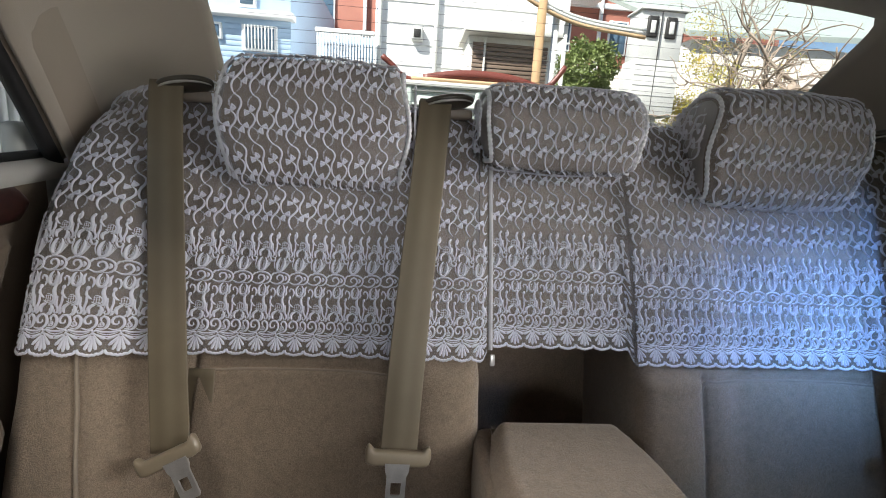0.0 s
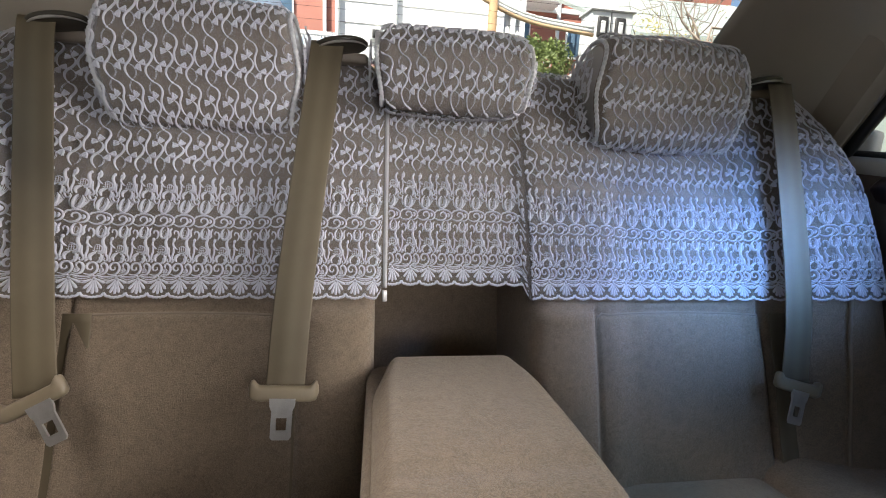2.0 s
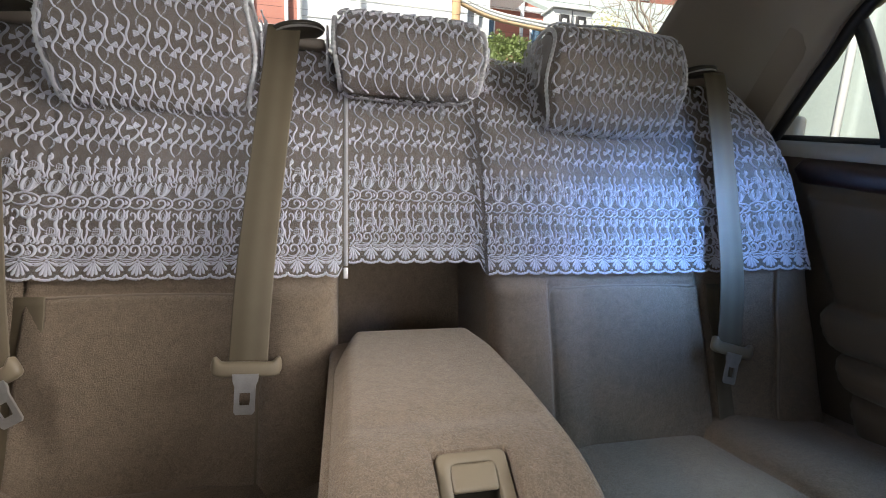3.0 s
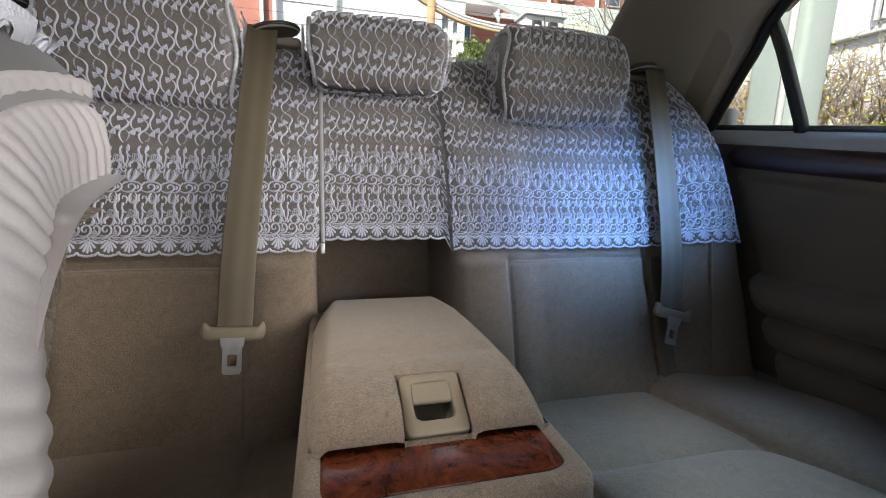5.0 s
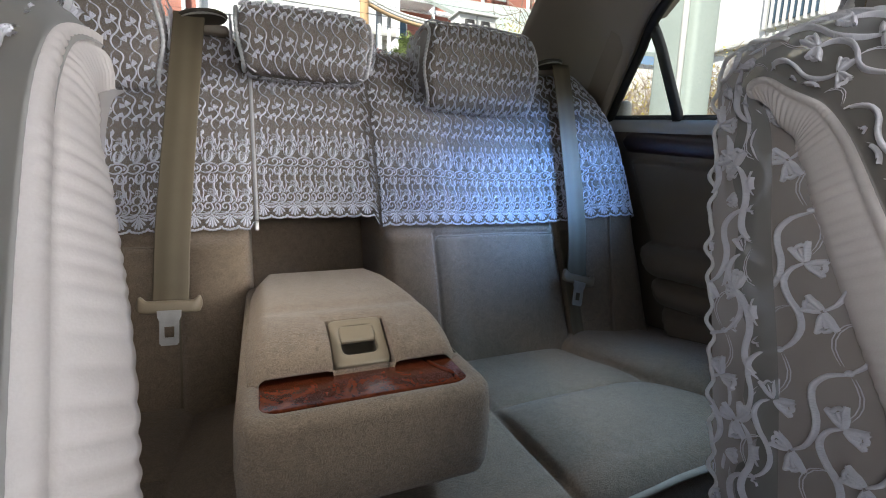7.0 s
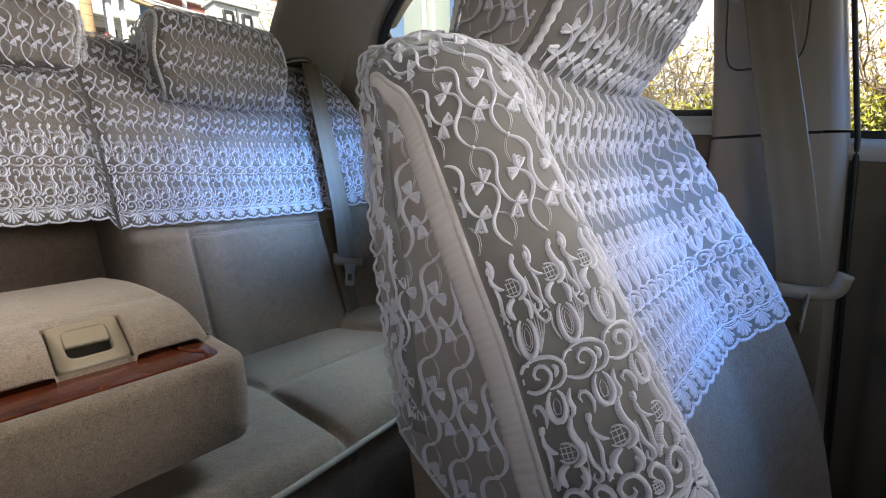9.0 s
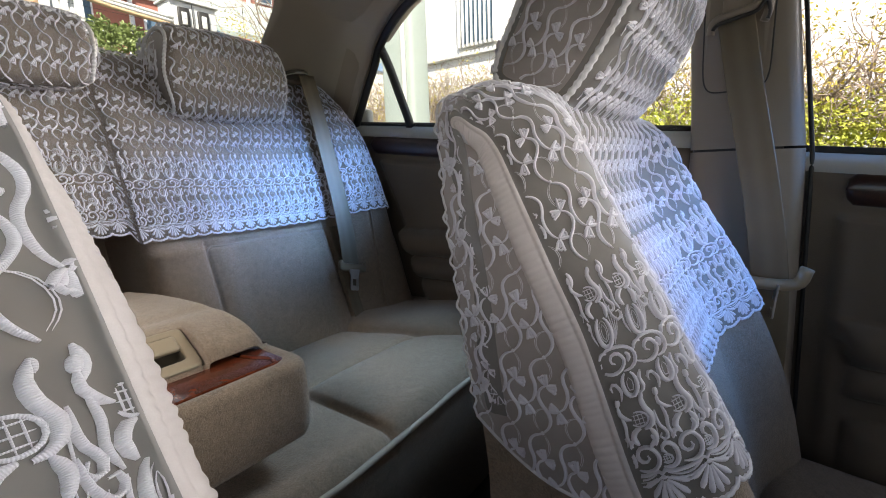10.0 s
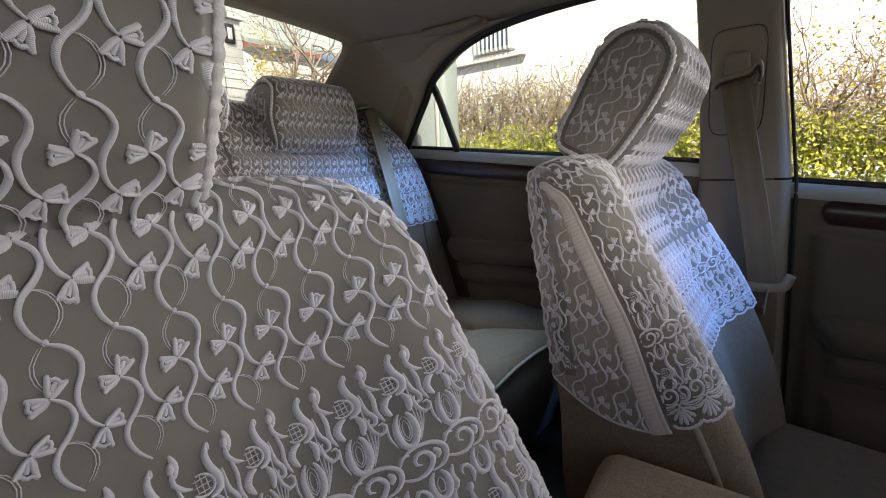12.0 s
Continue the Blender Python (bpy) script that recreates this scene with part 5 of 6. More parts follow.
def front_seat(centre, dy, dz, rise, label, hr_centre, hr_dy, hr_profile, tuck=0.026, power=1.5, billow=0.007, wrap=0.04, lean=0.0, arch=0.030, crisp=0.0, peak=0.0, tape_in=0.0):
    half = 0.257
    pl = Pillow(SEAT_LINE, half, 0.042, 0.0, (0, 0), lambda x, v: seat_dent(x, v, arch), seat_narrow, crown=lambda v: 1 - crisp * np.exp(-((np.asarray(v) - V_TOP) / 0.075) ** 2))
    seat = thing("front_seat", "beige-brown velour front seat " + label, "car seat", (centre, dy, dz), "front seats")
    part("backrest", seat_body(pl, 0.10 + (tuck - 0.026) * 4), FABRIC, seat)
    for sign in (1, -1):
        g = seat_side(pl, sign, 0.0, SEAT_LINE.length, 0.042, half - 0.0005, billow=0.0, tuck=tuck, power=power, arch=arch, crisp=crisp)
        part("backrest_side", sheet(g, flip=sign < 0), FABRIC, seat)
        vv = np.linspace(0.0, F_HEM + 0.02, 30)
        p, n = pl(np.full(30, sign * (pl.reach(0) - 0.012)), vv)
        part("piping", tube(p, 0.004, 8), PIPING, seat, "pale sewn piping")
        part("recliner_trim", rounded(0.020, 0.11, 0.20, 0.009, 3, (sign * 0.262, 0.03, 0.50), (18, 0, 0)), TRIM, seat)
    part("seat_cushion", rounded(0.50, 0.50, 0.15, 0.05, 5, (0, -0.26, 0.435), (5, 0, 0)), FABRIC, seat)
    part("seat_base", rounded(0.44, 0.46, 0.10, 0.02, 2, (0, -0.20, 0.365)), DARK, seat)

    cover = thing("seat_cover", "white embroidered lace cover over a front seat " + label, "seat cover", (centre, dy, dz), "front seat covers")
    reach = pl.reach(0)

    def round_side(v):
        """How far the lace reaches round the bolster, less towards the top."""
        return wrap * (1 - step(v, F_HEM, F_HEM + 0.14)) if wrap > 0 else wrap + 0.0 * v

    def laid(s, v, lift):
        """A point of the lace: across the seat by s, along it by v, and past the bolster on its side."""
        s, v = np.asarray(s, float), np.asarray(v, float)
        flat = reach - 0.05
        u = (np.abs(s) - flat) / (0.05 + wrap)
        far = flat + np.clip(u, 0, 1) * (0.05 + round_side(v)) + np.maximum(u - 1, 0) * (0.05 + wrap)
        p, n = pl(np.sign(s) * np.where(u > 0, far, np.abs(s)), v)
        p[..., 0] *= 1 - (tuck - 0.002) / half * step(v, V_TOP + 0.005, V_TOP + 0.06)
        p[..., 0] -= np.sign(s) * lean * np.where(u > 0, np.maximum(far - reach, 0), 0)
        p[..., 1:] += pl.line.at(v)[1] * (corner(v, peak) * step(np.abs(s), reach - 0.09, reach))[..., None]
        return p + n * np.reshape(lift + 0.0016 * ripple(s * 38, v * 30, 3.0 + centre) + 0.0022 * ripple(s * 14, v * 95, 1.0) * step(v, V_TOP - 0.16, V_TOP - 0.05) * (np.abs(s) < reach + wrap - 0.012), np.shape(s) + (1,)), n

    def lace(lift):
        return lambda s, v: laid(s, np.asarray(v) + F_HEM + rise, lift)
    top_len = R_HEM - F_HEM - rise
    # white net whose shade is painted in by the darker grey copy
    part("net_panel", cloth(lace(0.007), -reach - wrap, reach + wrap, 0.0, top_len, dv=0.007), NET_FRONT_SHADED, cover, "sheer white net")
    part("embroidery", embroidery(lace(0.0078), -reach - wrap + 0.009, reach + wrap - 0.009, 0.0, top_len - 0.01), THREAD, cover, "raised white vine and scroll embroidery")
    for sign in (1, -1):
        nt = 420
        v = np.linspace(rise - 0.004, (V_TOP - F_HEM) + 0.048, nt)
        rib = np.abs(np.sin(v * math.pi / 0.0056 + 1.8 * ripple(v * 70, v * 31, 2.0))) * (0.50 + 0.50 * ripple(v * 110, v * 60, 5.0))
        drawn_in = tape_in * (1.6 * step(v, V_TOP - F_HEM - 0.15, V_TOP - F_HEM - 0.02) - 0.45)
        rows = []
        for off, h, ribbed in ((-0.005, 0.006, 0), (-0.004, 0.0078, 0.5), (-0.002, 0.0084, 1.0), (0.0, 0.0078, 0.6), (0.0008, 0.0070, 0.2), (0.002, 0.0074, 0.8), (0.005, 0.0080, 1.2), (0.010, 0.0083, 1.0), (0.015, 0.0077, 1.3), (0.019, 0.0064, 0.9), (0.0205, 0.002, 0)):
            rows.append(laid(np.full(nt, sign * (reach + wrap + off)), v + F_HEM, h + 0.0013 * ribbed * rib)[0] - np.outer(drawn_in * min(max((off + 0.005) / 0.0255, 0), 1), [sign, 0, 0]))
        part("gathered_tape", sheet(np.array(rows), flip=sign > 0), TAPE, cover, "gathered pinkish-white edging tape")
        g = seat_side(pl, sign, F_HEM + rise - 0.002, R_HEM - rise, lambda v: 0.058 + round_side(v), lambda v: half + 0.0045 - lean * (round_side(v) + 0.016), n=40, m=30, billow=billow, drop=0.014, tuck=tuck, power=power, arch=arch, crisp=crisp, peak=peak)
        part("side_net", sheet(g, flip=sign < 0), NET_SIDE, cover, "sheer side net hanging loose")
        outline = np.concatenate([g[:, 0], g[-1], g[::-1, -1], g[0, ::-1]])[:, 1:]

        field = side_field(g)

        def side_map(s, t, field=field, sign=sign):
            y, z = np.asarray(s), np.asarray(t)
            fy, fz = np.clip((y + 0.12) / 0.003, 0, 158), np.clip((z - 0.60) / 0.003, 0, 158)
            j, i = fy.astype(int), fz.astype(int)
            u, k = fy - j, fz - i
            x = (field[i, j] * (1 - u) + field[i, j + 1] * u) * (1 - k) + (field[i + 1, j] * (1 - u) + field[i + 1, j + 1] * u) * k
            return np.stack([x + sign * 0.0006, y, z], -1), np.tile([sign * 1.0, 0, 0], (len(y), 1))

        def keep(s, t, outline=outline):
            return poly_inside(np.asarray(s), np.asarray(t), outline)
        part("side_embroidery", embroidery(side_map, -0.10, 0.32, 0.69, 1.03, dense=False, keep=keep), THREAD, cover, "raised vine embroidery")
        part("hem_cord", tube(g[0] + [sign * 0.001, 0, 0], 0.0013, 6), PIPE_WHITE, cover)
        part("edge_frill", tube(smooth_line(g[:, -1] + [sign * 0.001, 0, 0], 200) + np.stack([0.0012 * np.sin(np.arange(201) * 0.75), 0.0016 * np.sin(np.arange(201) * 0.5), np.zeros(201)], 1), 0.0011, 6), PIPE_WHITE, cover)
    covered_headrest(hr_centre, 0.126, orient(np.array(hr_profile) + [hr_dy, 0]), "front headrests", "front headrest " + label, r=0.012, start=0.0, stem_to=1.04)
    return seat


front_seat(0.379, 0.0, 0.006, -0.006, "on the hedge side", 0.378, 0.0, FR, 0.002, 1.5, 0.003, 0.016, 0.0, 0.008, 0.28, 0.014)
FR_L = [(0.165, 1.016), (0.130, 1.068), (0.112, 1.125), (0.112, 1.170), (0.135, 1.200), (0.172, 1.208), (0.205, 1.186), (0.230, 1.136), (0.248, 1.070), (0.225, 1.028)]
front_seat(-0.383, 0.050, -0.004, 0.026, "on the shed side", -0.416, 0.055, FR_L, 0.105, 0.62, 0.0, -0.026, 0.0, 0.016, 0.20, 0.0, 0.0075)


# ---- front belt and centre console ----
def front_belt(sign):
    root = thing("seat_belt", "olive-beige front seat belt hanging from the centre pillar", "seat belt", group="front seat belts")
    top, end = np.array((sign * 0.664, 0.060, 1.180)), np.array((sign * 0.640, -0.012, 0.785))
    pts = smooth_line([top + [sign * 0.016, 0, 0.004], top, top * 0.8 + end * 0.2, end, end + [sign * 0.015, -0.004, -0.30]], 50)
    part("webbing", strip(pts, (0, 1, -0.05), 0.048, 0.0016), WEBBING, root, "ribbed olive-beige webbing")
    ring = smooth_line([(sign * 0.664, 0.092, 1.158), (sign * 0.660, 0.086, 1.176), (sign * 0.657, 0.060, 1.182), (sign * 0.658, 0.034, 1.188), (sign * 0.661, 0.024, 1.204), (sign * 0.665, 0.019, 1.186), (sign * 0.666, 0.024, 1.166)], 40)
    part("guide", tube(ring, 0.0058, 10), TRIM, root, "beige belt guide")
    part("guide_slot", tube(ring[4:-3] + [-sign * 0.004, -0.001, -0.008], 0.003, 6), DARK, root)
    v, f = tube(smooth_line([(0, 0.042, 0.012), (0, 0.030, -0.004), (0, -0.030, -0.004), (0, -0.044, 0.022)], 20), 0.009, 10)
    st = part("stopper", (v, f), HANDLE, root, "beige plastic belt stopper")
    st.matrix_local = Matrix.Translation(end + [-sign * 0.006, 0, 0])
    tv, tf = plate_with_hole()
    tg = part("tongue", (tv, tf), STEEL, root, "steel belt tongue", smooth=False)
    tg.matrix_local = Matrix.Translation(end + [-sign * 0.006, -0.01, -0.004]) @ pose(0, 0, 0, 4, 0, 8)
    return root


front_belt(1)
front_belt(-1)

def buckle(x, y, z, label):
    root = thing("seat_belt_buckle", label, "belt buckle", (x, y, z))
    part("casing", rounded(0.028, 0.022, 0.060, 0.006, 4, (0, 0, 0), (-14, 0, 0)), DOORCLOTH, root, "dark brown plastic casing")
    part("button", rounded(0.022, 0.014, 0.006, 0.002, 3, (0, 0.008, 0.0295), (-14, 0, 0)), DARK, root)
    part("strap", strip(np.array([(0, 0.006, -0.025), (0, 0.014, -0.065)]), (1, 0, 0), 0.026, 0.004), WEBBING, root)
    return root


buckle(-0.150, 0.800, 0.630, "dark brown belt buckle standing beside the armrest")


console = thing("centre_console", "beige velour centre console box between the front seats", "console")
part("box", rounded(0.17, 0.40, 0.36, 0.03, 4, (0.0, -0.10, 0.50)), TRIM, console)
part("lid", rounded(0.185, 0.34, 0.055, 0.026, 5, (0.0, -0.065, 0.680), (2, 0, 4)), FABRIC, console, "padded velour lid")


# ---- outside ----
ASPHALT = material("asphalt", (0.07, 0.068, 0.065), 0.9, scale=3, fine=200, bump=0.4)
WHITE_WALL = material("white_render", (0.84, 0.84, 0.83), 0.8, second=(0.78, 0.78, 0.77), scale=1.2, fine=80, bump=0.2)
BLUE_WALL = material("pale_blue_siding", (0.42, 0.56, 0.72), 0.7, second=(0.38, 0.51, 0.66), scale=1.0, fine=60, bump=0.2)
BRICK = material("brick_tile", (0.42, 0.17, 0.12), 0.75, second=(0.36, 0.14, 0.10), scale=2.0, fine=60, bump=0.3)
GREY_METAL = material("grey_painted_steel", (0.60, 0.60, 0.57), 0.5, second=(0.54, 0.54, 0.52), scale=3, fine=90, bump=0.1)
GREY_LINE = material("grey_joint", (0.30, 0.30, 0.29), 0.7, scale=3, fine=90, bump=0.1)
BROWN = material("brown_shutter", (0.20, 0.14, 0.10), 0.6, scale=3, fine=60, bump=0.2)
POLE = material("weathered_wood", (0.42, 0.27, 0.14), 0.8, scale=8, fine=60, bump=0.4)
CONCRETE = material("pale_post_paint", (0.36, 0.41, 0.38), 0.6, second=(0.30, 0.35, 0.32), scale=4, fine=80, bump=0.1)
CREAM = material("cream_wall", (0.78, 0.75, 0.68), 0.8, scale=1.2, fine=50, bump=0.2)
WINDOW_DARK = material("dark_window_glass", (0.10, 0.16, 0.22), 0.12, scale=1, fine=10, bump=0.0)
PALE_GREEN = material("pale_green_paint", (0.55, 0.62, 0.58), 0.5, scale=4, fine=70, bump=0.1)
RED_BOARD = material("red_brown_board", (0.17, 0.042, 0.03), 0.45, scale=6, fine=60, bump=0.1)
TAN_RAIL = material("tan_wood_rail", (0.55, 0.38, 0.22), 0.6, scale=6, fine=60, bump=0.1)
LEAF = material("hedge_leaf", (0.52, 0.52, 0.07), 0.55, second=(0.30, 0.36, 0.06), scale=9, fine=60, bump=0.1)
LEAF_DARK = material("bush_leaf", (0.17, 0.22, 0.06), 0.55, scale=9, fine=60, bump=0.1)
LEAF_YELLOW = material("yellow_leaf", (0.55, 0.40, 0.05), 0.55, second=(0.30, 0.32, 0.06), scale=5, fine=60, bump=0.1)
TWIG = material("bare_twig", (0.34, 0.27, 0.21), 0.85, scale=20, fine=200, bump=0.3)

tagged(part("ground", rounded(600, 600, 0.2, 0.01, 1, (0, 0, -0.10)), ASPHALT, smooth=False), "grey asphalt ground", "ground", kind="structure")


def box(name, x0, x1, y0, y1, z0, z1, mat, parent=None, r=0.01, label=""):
    return part(name, rounded(x1 - x0, y1 - y0, z1 - z0, r, 2, ((x0 + x1) / 2, (y0 + y1) / 2, (z0 + z1) / 2)), mat, parent, label)


def window(parent, x0, x1, z0, z1, y, grille=0):
    w = box("window", x0 - 0.06, x1 + 0.06, y - 0.06, y + 0.05, z0 - 0.06, z1 + 0.06, WHITE_WALL, parent, 0.01)
    box("pane", x0, x1, y - 0.075, y - 0.05, z0, z1, WINDOW_DARK, w, 0.004)
    for k in range(grille):
        x = x0 + (x1 - x0) * (k + 0.5) / grille
        box("bar", x - 0.012, x + 0.012, y - 0.14, y - 0.11, z0 - 0.04, z1 + 0.04, WHITE_WALL, w, 0.004)
    return w


# white building with drainpipes, gate, lamp box and shutter
wb = thing("white_building", "white rendered building with drainpipes and a brown shutter", "building")
box("wall", -1.02, 2.9, 10.0, 15.0, 0, 6.2, WHITE_WALL, wb)
box("lower_wing", -2.3, -1.02, 10.6, 14.0, 0, 3.75, WHITE_WALL, wb)
for x in (-0.98, 0.16):
    part("drainpipe", tube([(x, 9.93, 0.1), (x, 9.93, 6.0)], 0.045, 8), GREY_METAL, wb)
for z in (2.6, 3.0, 3.4, 3.8, 4.2, 4.6):
    box("siding_joint", -1.0, 2.9, 9.985, 10.01, z, z + 0.02, GREY_METAL, wb, 0.003)
lamp = box("lamp_box", -0.34, -0.10, 9.85, 10.0, 3.47, 3.74, GREY_METAL, wb, 0.03)
box("lens", -0.29, -0.15, 9.835, 9.86, 3.52, 3.68, DARK, lamp, 0.01)
part("vent", tube([(-1.3, 10.55, 3.62), (-1.3, 10.45, 3.62)], 0.10, 16), DARK, wb, "round dark vent")
gate = thing("gate", "white barred metal gate", "gate")
box("top_rail", -2.2, -1.05, 9.7, 9.78, 3.44, 3.52, WHITE_WALL, gate)
box("low_rail", -2.2, -1.05, 9.7, 9.78, 1.6, 1.68, WHITE_WALL, gate)
for k in range(20):
    x = -2.17 + k * 0.058
    box("bar", x, x + 0.025, 9.71, 9.77, 0.0, 3.5, WHITE_WALL, gate, 0.004)
box("backing", -2.2, -1.05, 9.9, 9.92, 1.6, 3.45, BLUE_WALL, gate)
annex = thing("annex", "low annex with cream eave and brown slatted shutter", "building")
box("wall", 0.72, 2.3, 8.9, 9.9, 0, 3.40, CREAM, annex)
box("eave", 0.62, 2.4, 8.6, 9.9, 3.40, 3.50, CREAM, annex)
for k in range(14):
    z = 2.25 + k * 0.075
    box("slat", 0.80, 2.2, 8.86, 8.9, z, z + 0.062, BROWN, annex, 0.008)
box("mullion", 1.00, 1.04, 8.82, 8.87, 2.2, 3.35, CREAM, annex)

bh = thing("blue_house", "pale blue sided house with a barred window", "house")
box("wall", -9.0, -3.25, 12.0, 18.0, 0, 5.9, BLUE_WALL, bh)
box("eave", -9.0, -3.15, 11.75, 12.1, 4.16, 4.30, WHITE_WALL, bh)
for k in range(22):
    z = 1.4 + k * 0.125
    box("siding", -9.0, -3.25, 11.985, 12.0, z, z + 0.11, BLUE_WALL, bh, 0.006)
window(bh, -4.32, -3.62, 3.48, 3.95, 11.98, 9)
window(bh, -5.15, -4.9, 3.7, 3.95, 11.98)
window(bh, -4.4, -4.1, 4.45, 4.75, 11.98)

bb = thing("apartment_building", "red brick-tiled apartment building with white balconies", "apartment building")
box("wall", -4.8, 14.0, 18.0, 26.0, 0, 14.0, BRICK, bb)
for fl in range(5):
    z = 2.4 + fl * 2.6
    box("floor_band", -4.8, 14.0, 17.9, 18.02, z - 0.5, z - 0.32, WHITE_WALL, bb)
    for k in range(8):
        x = -3.9 + k * 2.2
        window(bb, x, x + 0.62, z + 0.55, z + 1.65, 17.98)
        box("downpipe", x - 0.5, x - 0.38, 17.85, 17.98, z - 0.5, z + 2.1, WHITE_WALL, bb)
    box("balcony", 3.6, 6.4, 17.0, 18.0, z - 0.45, z - 0.25, WHITE_WALL, bb)
    for k in range(12):
        box("rail_bar", 3.62 + k * 0.25, 3.66 + k * 0.25, 17.0, 17.04, z - 0.3, z + 0.5, WHITE_WALL, bb, 0.004)
    box("hand_rail", 3.6, 6.4, 17.0, 17.05, z + 0.5, z + 0.56, WHITE_WALL, bb)

# meter cabinet on posts
cab = thing("meter_cabinet", "tall pale grey meter cabinet with two dark glazed ports", "utility cabinet")
box("upper_body", 2.76, 3.37, 6.5, 6.85, 2.66, 3.27, GREY_METAL, cab, 0.012)
box("lower_body", 2.73, 3.37, 6.47, 6.85, 1.92, 2.65, GREY_METAL, cab, 0.012)
box("cap", 2.73, 3.40, 6.46, 6.88, 3.27, 3.30, GREY_METAL, cab, 0.008)
for x in (2.85, 3.11):
    port = box("port", x, x + 0.15, 6.47, 6.52, 2.93, 3.20, DARK, cab, 0.015)
    box("meter", x + 0.04, x + 0.11, 6.462, 6.48, 2.98, 3.14, GREY_METAL, port, 0.01)
box("door_gap", 3.03, 3.036, 6.463, 6.48, 1.94, 3.25, DARK, cab, 0.001)
for k in range(5):
    box("joint", 2.74, 3.37, 6.464, 6.48, 2.05 + k * 0.13, 2.054 + k * 0.13, GREY_LINE, cab, 0.001)
for x in (2.95, 3.15):
    box("leg", x, x + 0.06, 6.6, 6.68, 0, 1.93, GREY_METAL, cab)

# carport post, gutter pipes and curved eave
cp = thing("carport", "carport with brown post, grey gutter pipes and an added unseen flat roof", "carport")
part("post", tube([(0.98, 4.9, 0), (0.98, 4.9, 2.9)], 0.045, 10), POLE, cp, "brown wooden post")
part("gutter_pipe", tube([(1.16, 5.0, 0), (1.16, 5.0, 2.62)], 0.035, 8), GREY_METAL, cp)
part("gutter_pipe", tube([(1.27, 5.0, 0), (1.27, 5.0, 2.62)], 0.022, 8), GREY_METAL, cp)
for k in range(3):
    e = smooth_line([(0.55, 4.9, 2.95 - 0.04 * k), (0.95, 4.9, 2.72 - 0.03 * k), (1.4, 4.95, 2.60 - 0.03 * k), (2.1, 5.0, 2.56 - 0.035 * k)], 20)
    part("eave_pipe", tube(e, 0.020, 8), (TAN_RAIL if k == 2 else GREY_METAL), cp)

# unseen roof and posts, added and sized to keep direct sun off the car
box("roof", -2.40, 0.50, -3.2, 2.0, 2.45, 2.52, CONCRETE, cp)
for x, y in ((-2.3, -3.1), (1.2, -3.1)):
    box("unseen_roof_post", x - 0.04, x + 0.04, y - 0.04, y + 0.04, 0, 2.46, GREY_METAL, cp)

# cart with a curved red board behind the car
ct = thing("cart", "pale green metal cart with a curved red board on top", "cart")
box("panel", -0.28, 0.64, 3.0, 3.03, 0.5, 1.56, PALE_GREEN, ct, 0.006)
box("top_edge", -0.30, 0.66, 2.97, 3.06, 1.545, 1.575, GREY_METAL, ct, 0.006)
box("side_post", -0.28, -0.24, 2.98, 3.03, 0.5, 1.56, PALE_GREEN, ct)
box("mid_rib", 0.13, 0.16, 2.98, 3.02, 0.5, 1.54, PALE_GREEN, ct)
for z in (1.36, 1.44, 1.52):
    box("rib", -0.24, 0.64, 2.985, 3.01, z, z + 0.012, GREY_METAL, ct, 0.003)
box("rail", -0.25, 0.52, 2.99, 3.05, 1.578, 1.60, TAN_RAIL, ct)
arc = smooth_line([(-0.18, 3.02, 1.61), (0.02, 3.02, 1.645), (0.18, 3.02, 1.652), (0.34, 3.02, 1.642), (0.50, 3.02, 1.605)], 24)
part("curved_board", strip(arc + [0, 0, -0.02], (0, 0, 1), 0.055, 0.04), RED_BOARD, ct, "glossy red-brown curved board")
for pts in ([(-0.22, 3.02, 1.575), (-0.30, 3.02, 1.60), (-0.36, 3.02, 1.655), (-0.42, 3.02, 1.70)], [(0.50, 3.02, 1.59), (0.57, 3.02, 1.605), (0.62, 3.02, 1.66), (0.66, 3.02, 1.72)]):
    part("upturned_end", tube(smooth_line(pts, 12), 0.016, 8), RED_BOARD, ct)
box("wheel_frame", -0.2, 0.6, 3.1, 3.9, 0.3, 0.55, GREY_METAL, ct)
for x in (-0.2, 0.6):
    part("wheel", tube([(x - 0.05, 3.5, 0.28), (x + 0.05, 3.5, 0.28)], 0.28, 20), RUBBER, ct)

# house behind the tree
rh = thing("house", "cream house with a grey pitched eave behind the tree", "house")
box("wall", 5.0, 11.5, 9.0, 15.0, 0, 3.7, CREAM, rh)
roof = part("roof", ([(4.85, 8.85, 3.70), (11.6, 8.85, 3.95), (11.6, 15, 6.8), (4.85, 15, 6.6), (4.85, 8.85, 3.80), (11.6, 8.85, 4.05), (11.6, 15, 6.9), (4.85, 15, 6.7)], [(0, 1, 2, 3), (7, 6, 5, 4), (0, 4, 5, 1), (1, 5, 6, 2), (2, 6, 7, 3), (3, 7, 4, 0)]), CONCRETE, rh, smooth=False)

# side of the yard: post, white building with barred window, hedge
post = thing("post", "wide grey concrete post beside the car", "post", (1.55, 1.48, 0))
part("shaft", rounded(0.13, 0.20, 3.2, 0.02, 3, (0, 0, 1.6)), CONCRETE, post)
part("conduit", tube([(-0.08, -0.06, 0), (-0.08, -0.06, 3.2)], 0.012, 8), GREY_METAL, post)
sb = thing("white_house", "white house beyond the hedge with a barred window", "house")
box("wall", 5.0, 9.0, -6.0, 4.1, 0, 6.0, WHITE_WALL, sb)
win = box("window", 4.94, 5.02, 2.85, 3.45, 2.50, 3.6, GREY_METAL, sb)
box("pane", 4.93, 4.96, 2.9, 3.4, 2.55, 3.55, WINDOW_DARK, win, 0.004)
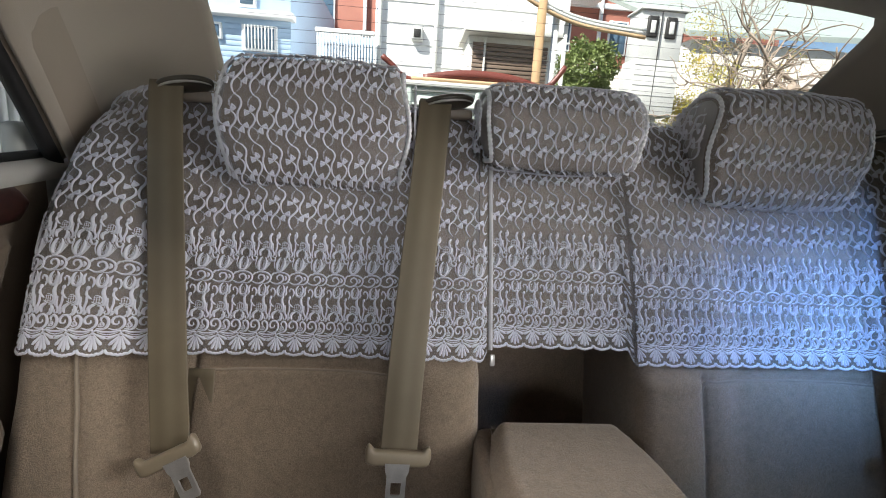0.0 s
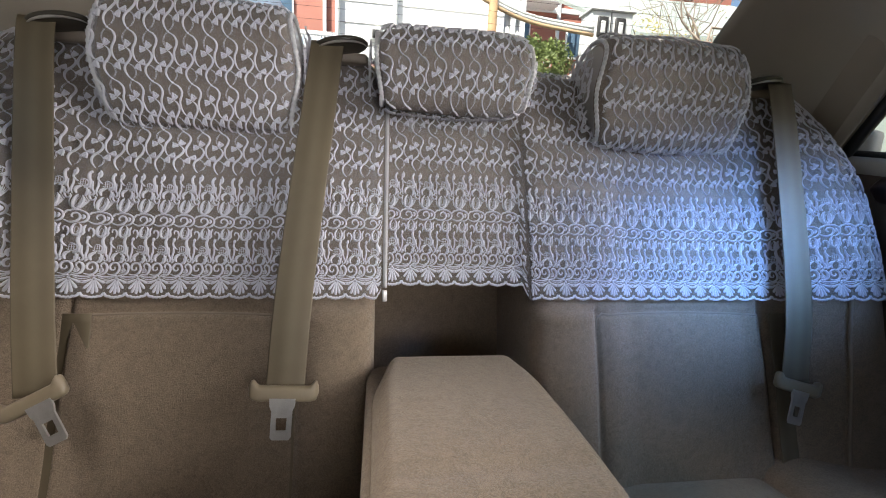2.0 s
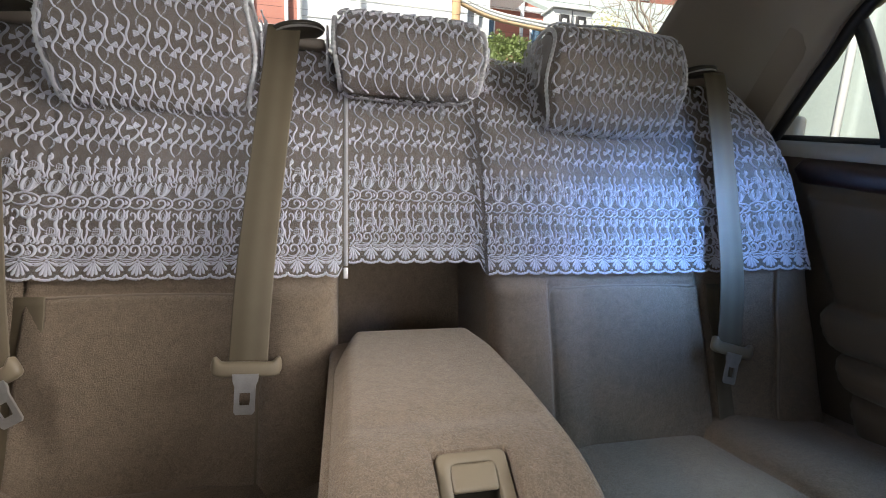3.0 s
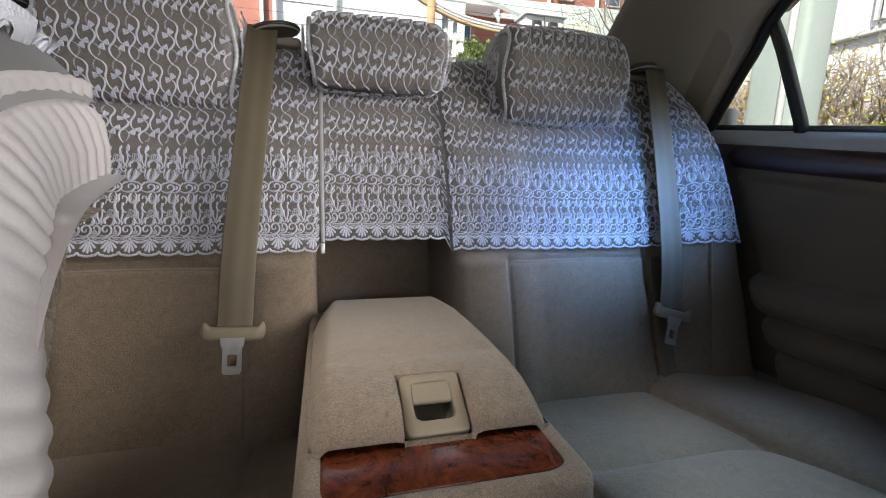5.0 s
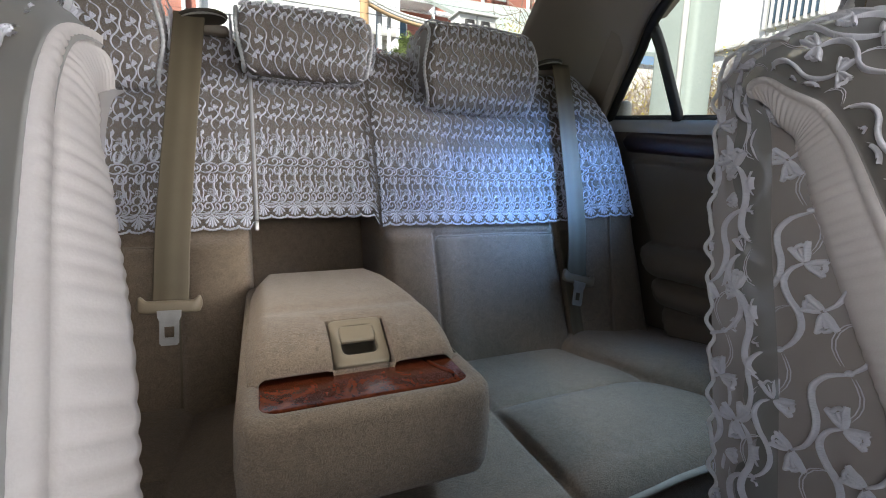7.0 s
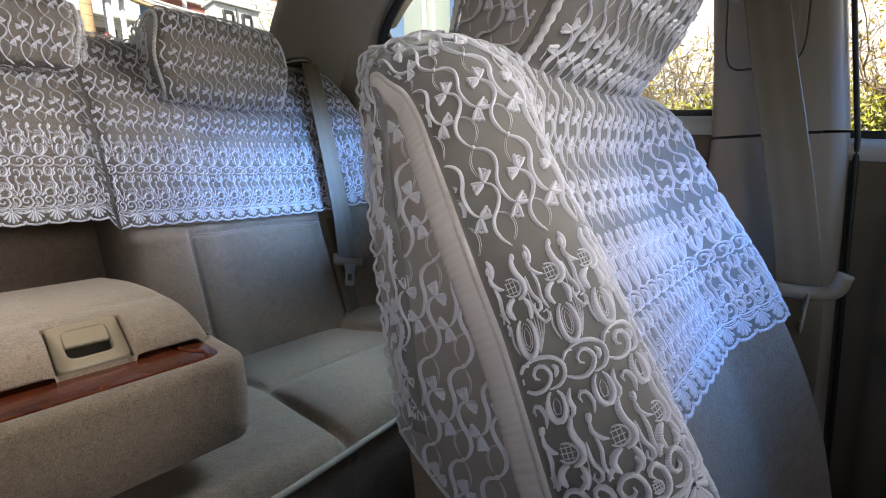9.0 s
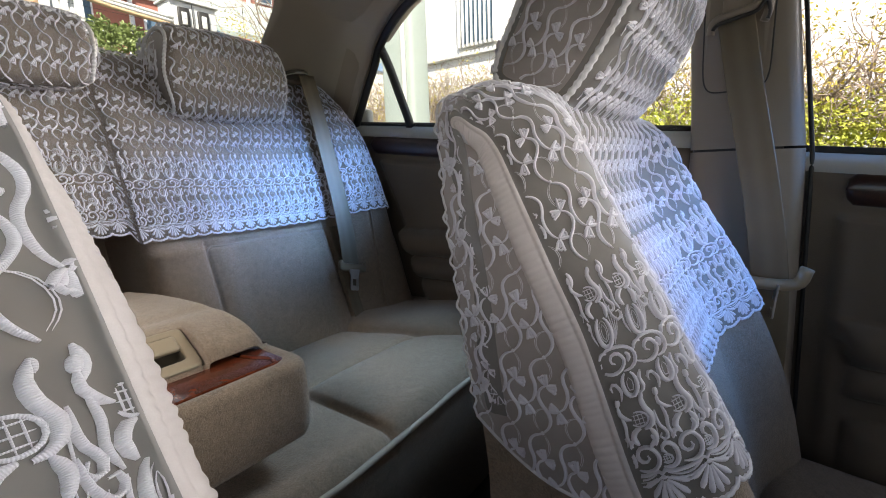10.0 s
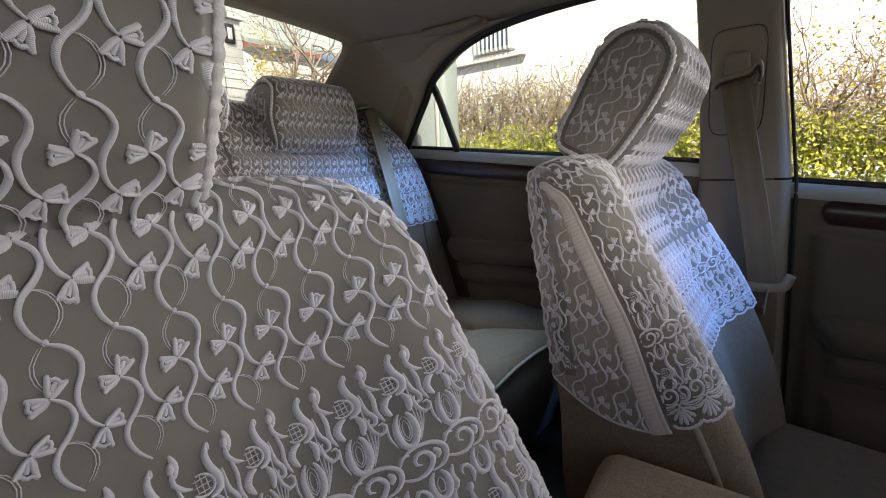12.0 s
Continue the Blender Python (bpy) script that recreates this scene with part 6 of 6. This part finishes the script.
for k in range(9):
    y = 2.88 + k * 0.065
    box("bar", 4.88, 4.91, y, y + 0.022, 2.5, 3.6, WHITE_WALL, win, 0.004)
box("ledge", 4.93, 5.0, 2.7, 4.1, 2.40, 2.46, GREY_METAL, sb)

# left of the car: a pale shed wall with posts
ls = thing("shed", "pale green shed with wooden posts beside the car", "shed")
box("wall", -2.6, -2.5, 1.2, 5.5, 0, 2.6, PALE_GREEN, ls)
for y in (2.05, 2.62):
    box("post", -2.48, -2.40, y, y + 0.05, 0, 2.6, TAN_RAIL, ls)
for k in range(7):
    box("corrugation", -2.46, -2.42, 2.72 + k * 0.07, 2.75 + k * 0.07, 0, 1.6, WHITE_WALL, ls, 0.01)
box("lintel", -2.5, -2.38, 1.2, 5.5, 1.45, 1.55, CREAM, ls)

rng = np.random.default_rng(5)


def leaves(n, place, size, flat=0.6):
    """Many small folded leaves; place(i) gives their centres."""
    c = place(n)
    a = rng.normal(size=(n, 3))
    a /= np.linalg.norm(a, axis=1)[:, None]
    b = np.cross(a, rng.normal(size=(n, 3)))
    b /= np.linalg.norm(b, axis=1)[:, None]
    up = np.cross(a, b)
    s = size * rng.uniform(0.6, 1.35, (n, 1))
    v = np.stack([c - a * s, c + b * s * 0.45 + up * s * 0.15, c + a * s, c - b * s * 0.45 + up * s * 0.15], 1).reshape(-1, 3)
    i = np.arange(n)[:, None] * 4
    return v, np.vstack([i + [0, 1, 2], i + [0, 2, 3]])


def twigs(starts, heads, n, length, rad, levels=2):
    """Thin crooked branches from starts along heads, each with side shoots."""
    geos = []
    todo = [(np.array(s), np.array(h), length * rng.uniform(0.7, 1.2), rad, levels) for s, h in zip(starts, heads)]
    while todo:
        s, h, ln, r, lv = todo.pop()
        pts = [s]
        d = h / np.linalg.norm(h)
        for _ in range(4):
            d = d + rng.normal(size=3) * 0.28
            d /= np.linalg.norm(d)
            pts.append(pts[-1] + d * ln / 4)
        geos.append(tube(np.array(pts), np.linspace(r, r * 0.45, 5), 3))
        if lv:
            for _ in range(n):
                k = rng.integers(1, 5)
                hd = d + rng.normal(size=3) * 0.8
                todo.append((pts[k], hd, ln * 0.6, r * 0.55, lv - 1))
    return merged(*geos)


hedge = thing("hedge", "clipped hedge with yellow-green leaves below bare twigs", "hedge", kind="stuff")
n_st = 1500
st = np.stack([rng.uniform(2.55, 3.1, n_st), rng.uniform(-2.2, 5.0, n_st), rng.uniform(0.85, 1.36, n_st)], 1)
st[:, 2] += 0.10 * step(st[:, 1], 0.2, 1.2)
hd = np.stack([rng.normal(0, 0.25, n_st), rng.normal(0, 0.35, n_st), np.ones(n_st)], 1)
tw = part("twigs", twigs(st, hd, 3, 0.30, 0.0052, 2), TWIG, hedge, "bare brown twigs")
tw["kind"] = "stuff"


def hedge_place(n):
    y = rng.uniform(-2.4, 5.4, n)
    z = rng.triangular(0.5, 1.12, 1.30, n) + 0.04 * np.sin(y * 5)
    x = 2.52 + rng.exponential(0.16, n)
    return np.stack([x, y, z], 1)


lv = part("leaves", leaves(90000, hedge_place, 0.0145), LEAF, hedge, "yellow-green leaves", smooth=False)
lv["kind"] = "stuff"
few = part("upper_leaves", leaves(22000, lambda n: np.stack([rng.uniform(2.55, 3.0, n), rng.uniform(-2.4, 5.4, n), rng.triangular(1.15, 1.25, 1.80, n)], 1), 0.0115), LEAF_YELLOW, hedge, smooth=False)
few["kind"] = "stuff"


def bush(centre, size, n, mat, name, label, leaf=0.03):
    root = thing(name, label, "bush", centre)
    def place(k):
        d = rng.normal(size=(k, 3))
        d /= np.linalg.norm(d, axis=1)[:, None]
        r = rng.uniform(0.55, 1.0, (k, 1)) ** 0.5
        lump = 1 + 0.18 * np.sin(d[:, :1] * 7 + d[:, 2:] * 5) + 0.1 * np.sin(d[:, 1:2] * 11)
        return d * r * lump * np.array(size)
    part("crown", leaves(n, place, leaf), mat, root, smooth=False)
    part("trunk", tube([(0, 0, -centre[2]), (0, 0, -size[2] * 0.3)], 0.04, 8), TWIG, root)
    return root


bush((1.97, 6.2, 2.34), (0.36, 0.32, 0.40), 9000, LEAF_DARK, "bush", "round clipped green bush behind the cart", 0.024)
bush((1.62, 5.9, 1.95), (0.22, 0.2, 0.2), 1500, LEAF_DARK, "bush", "small green bush beside the post")


def tree(base, top, label, n_leaves, mat, leaf=0.018, limb=1.1, stout=0.013):
    root = thing("tree", label, "tree", base)
    trunk = smooth_line([(0, 0, 0), (0.05, 0, top * 0.4), (-0.1, 0.05, top * 0.75), (0.1, 0, top)], 16)
    part("trunk", tube(trunk, np.linspace(0.09, 0.05, 17), 8), TWIG, root)
    stt = trunk[rng.integers(8, 17, 22)]
    hdd = np.stack([rng.normal(0, 1, 22), rng.normal(0, 0.6, 22), rng.uniform(0.0, 0.9, 22)], 1)
    part("branches", twigs(stt, hdd, 3, limb, stout, 2), TWIG, root)
    if n_leaves:
        # leaves stand in clumps along the limbs
        pick = rng.integers(0, 22, 70)
        clumps = stt[pick] + hdd[pick] / np.linalg.norm(hdd[pick], axis=1)[:, None] * limb * rng.uniform(0.3, 1.15, (70, 1)) + rng.normal(0, 0.10, (70, 3))
        part("crown", leaves(n_leaves, lambda n: clumps[rng.integers(0, 70, n)] + rng.normal(0, 0.085, (n, 3)), leaf), mat, root, smooth=False)
    return root


tree((4.9, 7.4, 0), 3.3, "small tree with bare crooked branches and a few yellow-green leaves", 1600, LEAF_YELLOW)
tree((4.15, 6.9, 0), 2.25, "low shrub tree with orange-yellow and green leaves", 9000, LEAF_YELLOW, 0.020, 0.55, 0.008)
tree((3.3, 4.5, 0), 2.05, "pruned bare garden tree with knotty branches", 0, LEAF_YELLOW, 0.018, 0.8, 0.026)
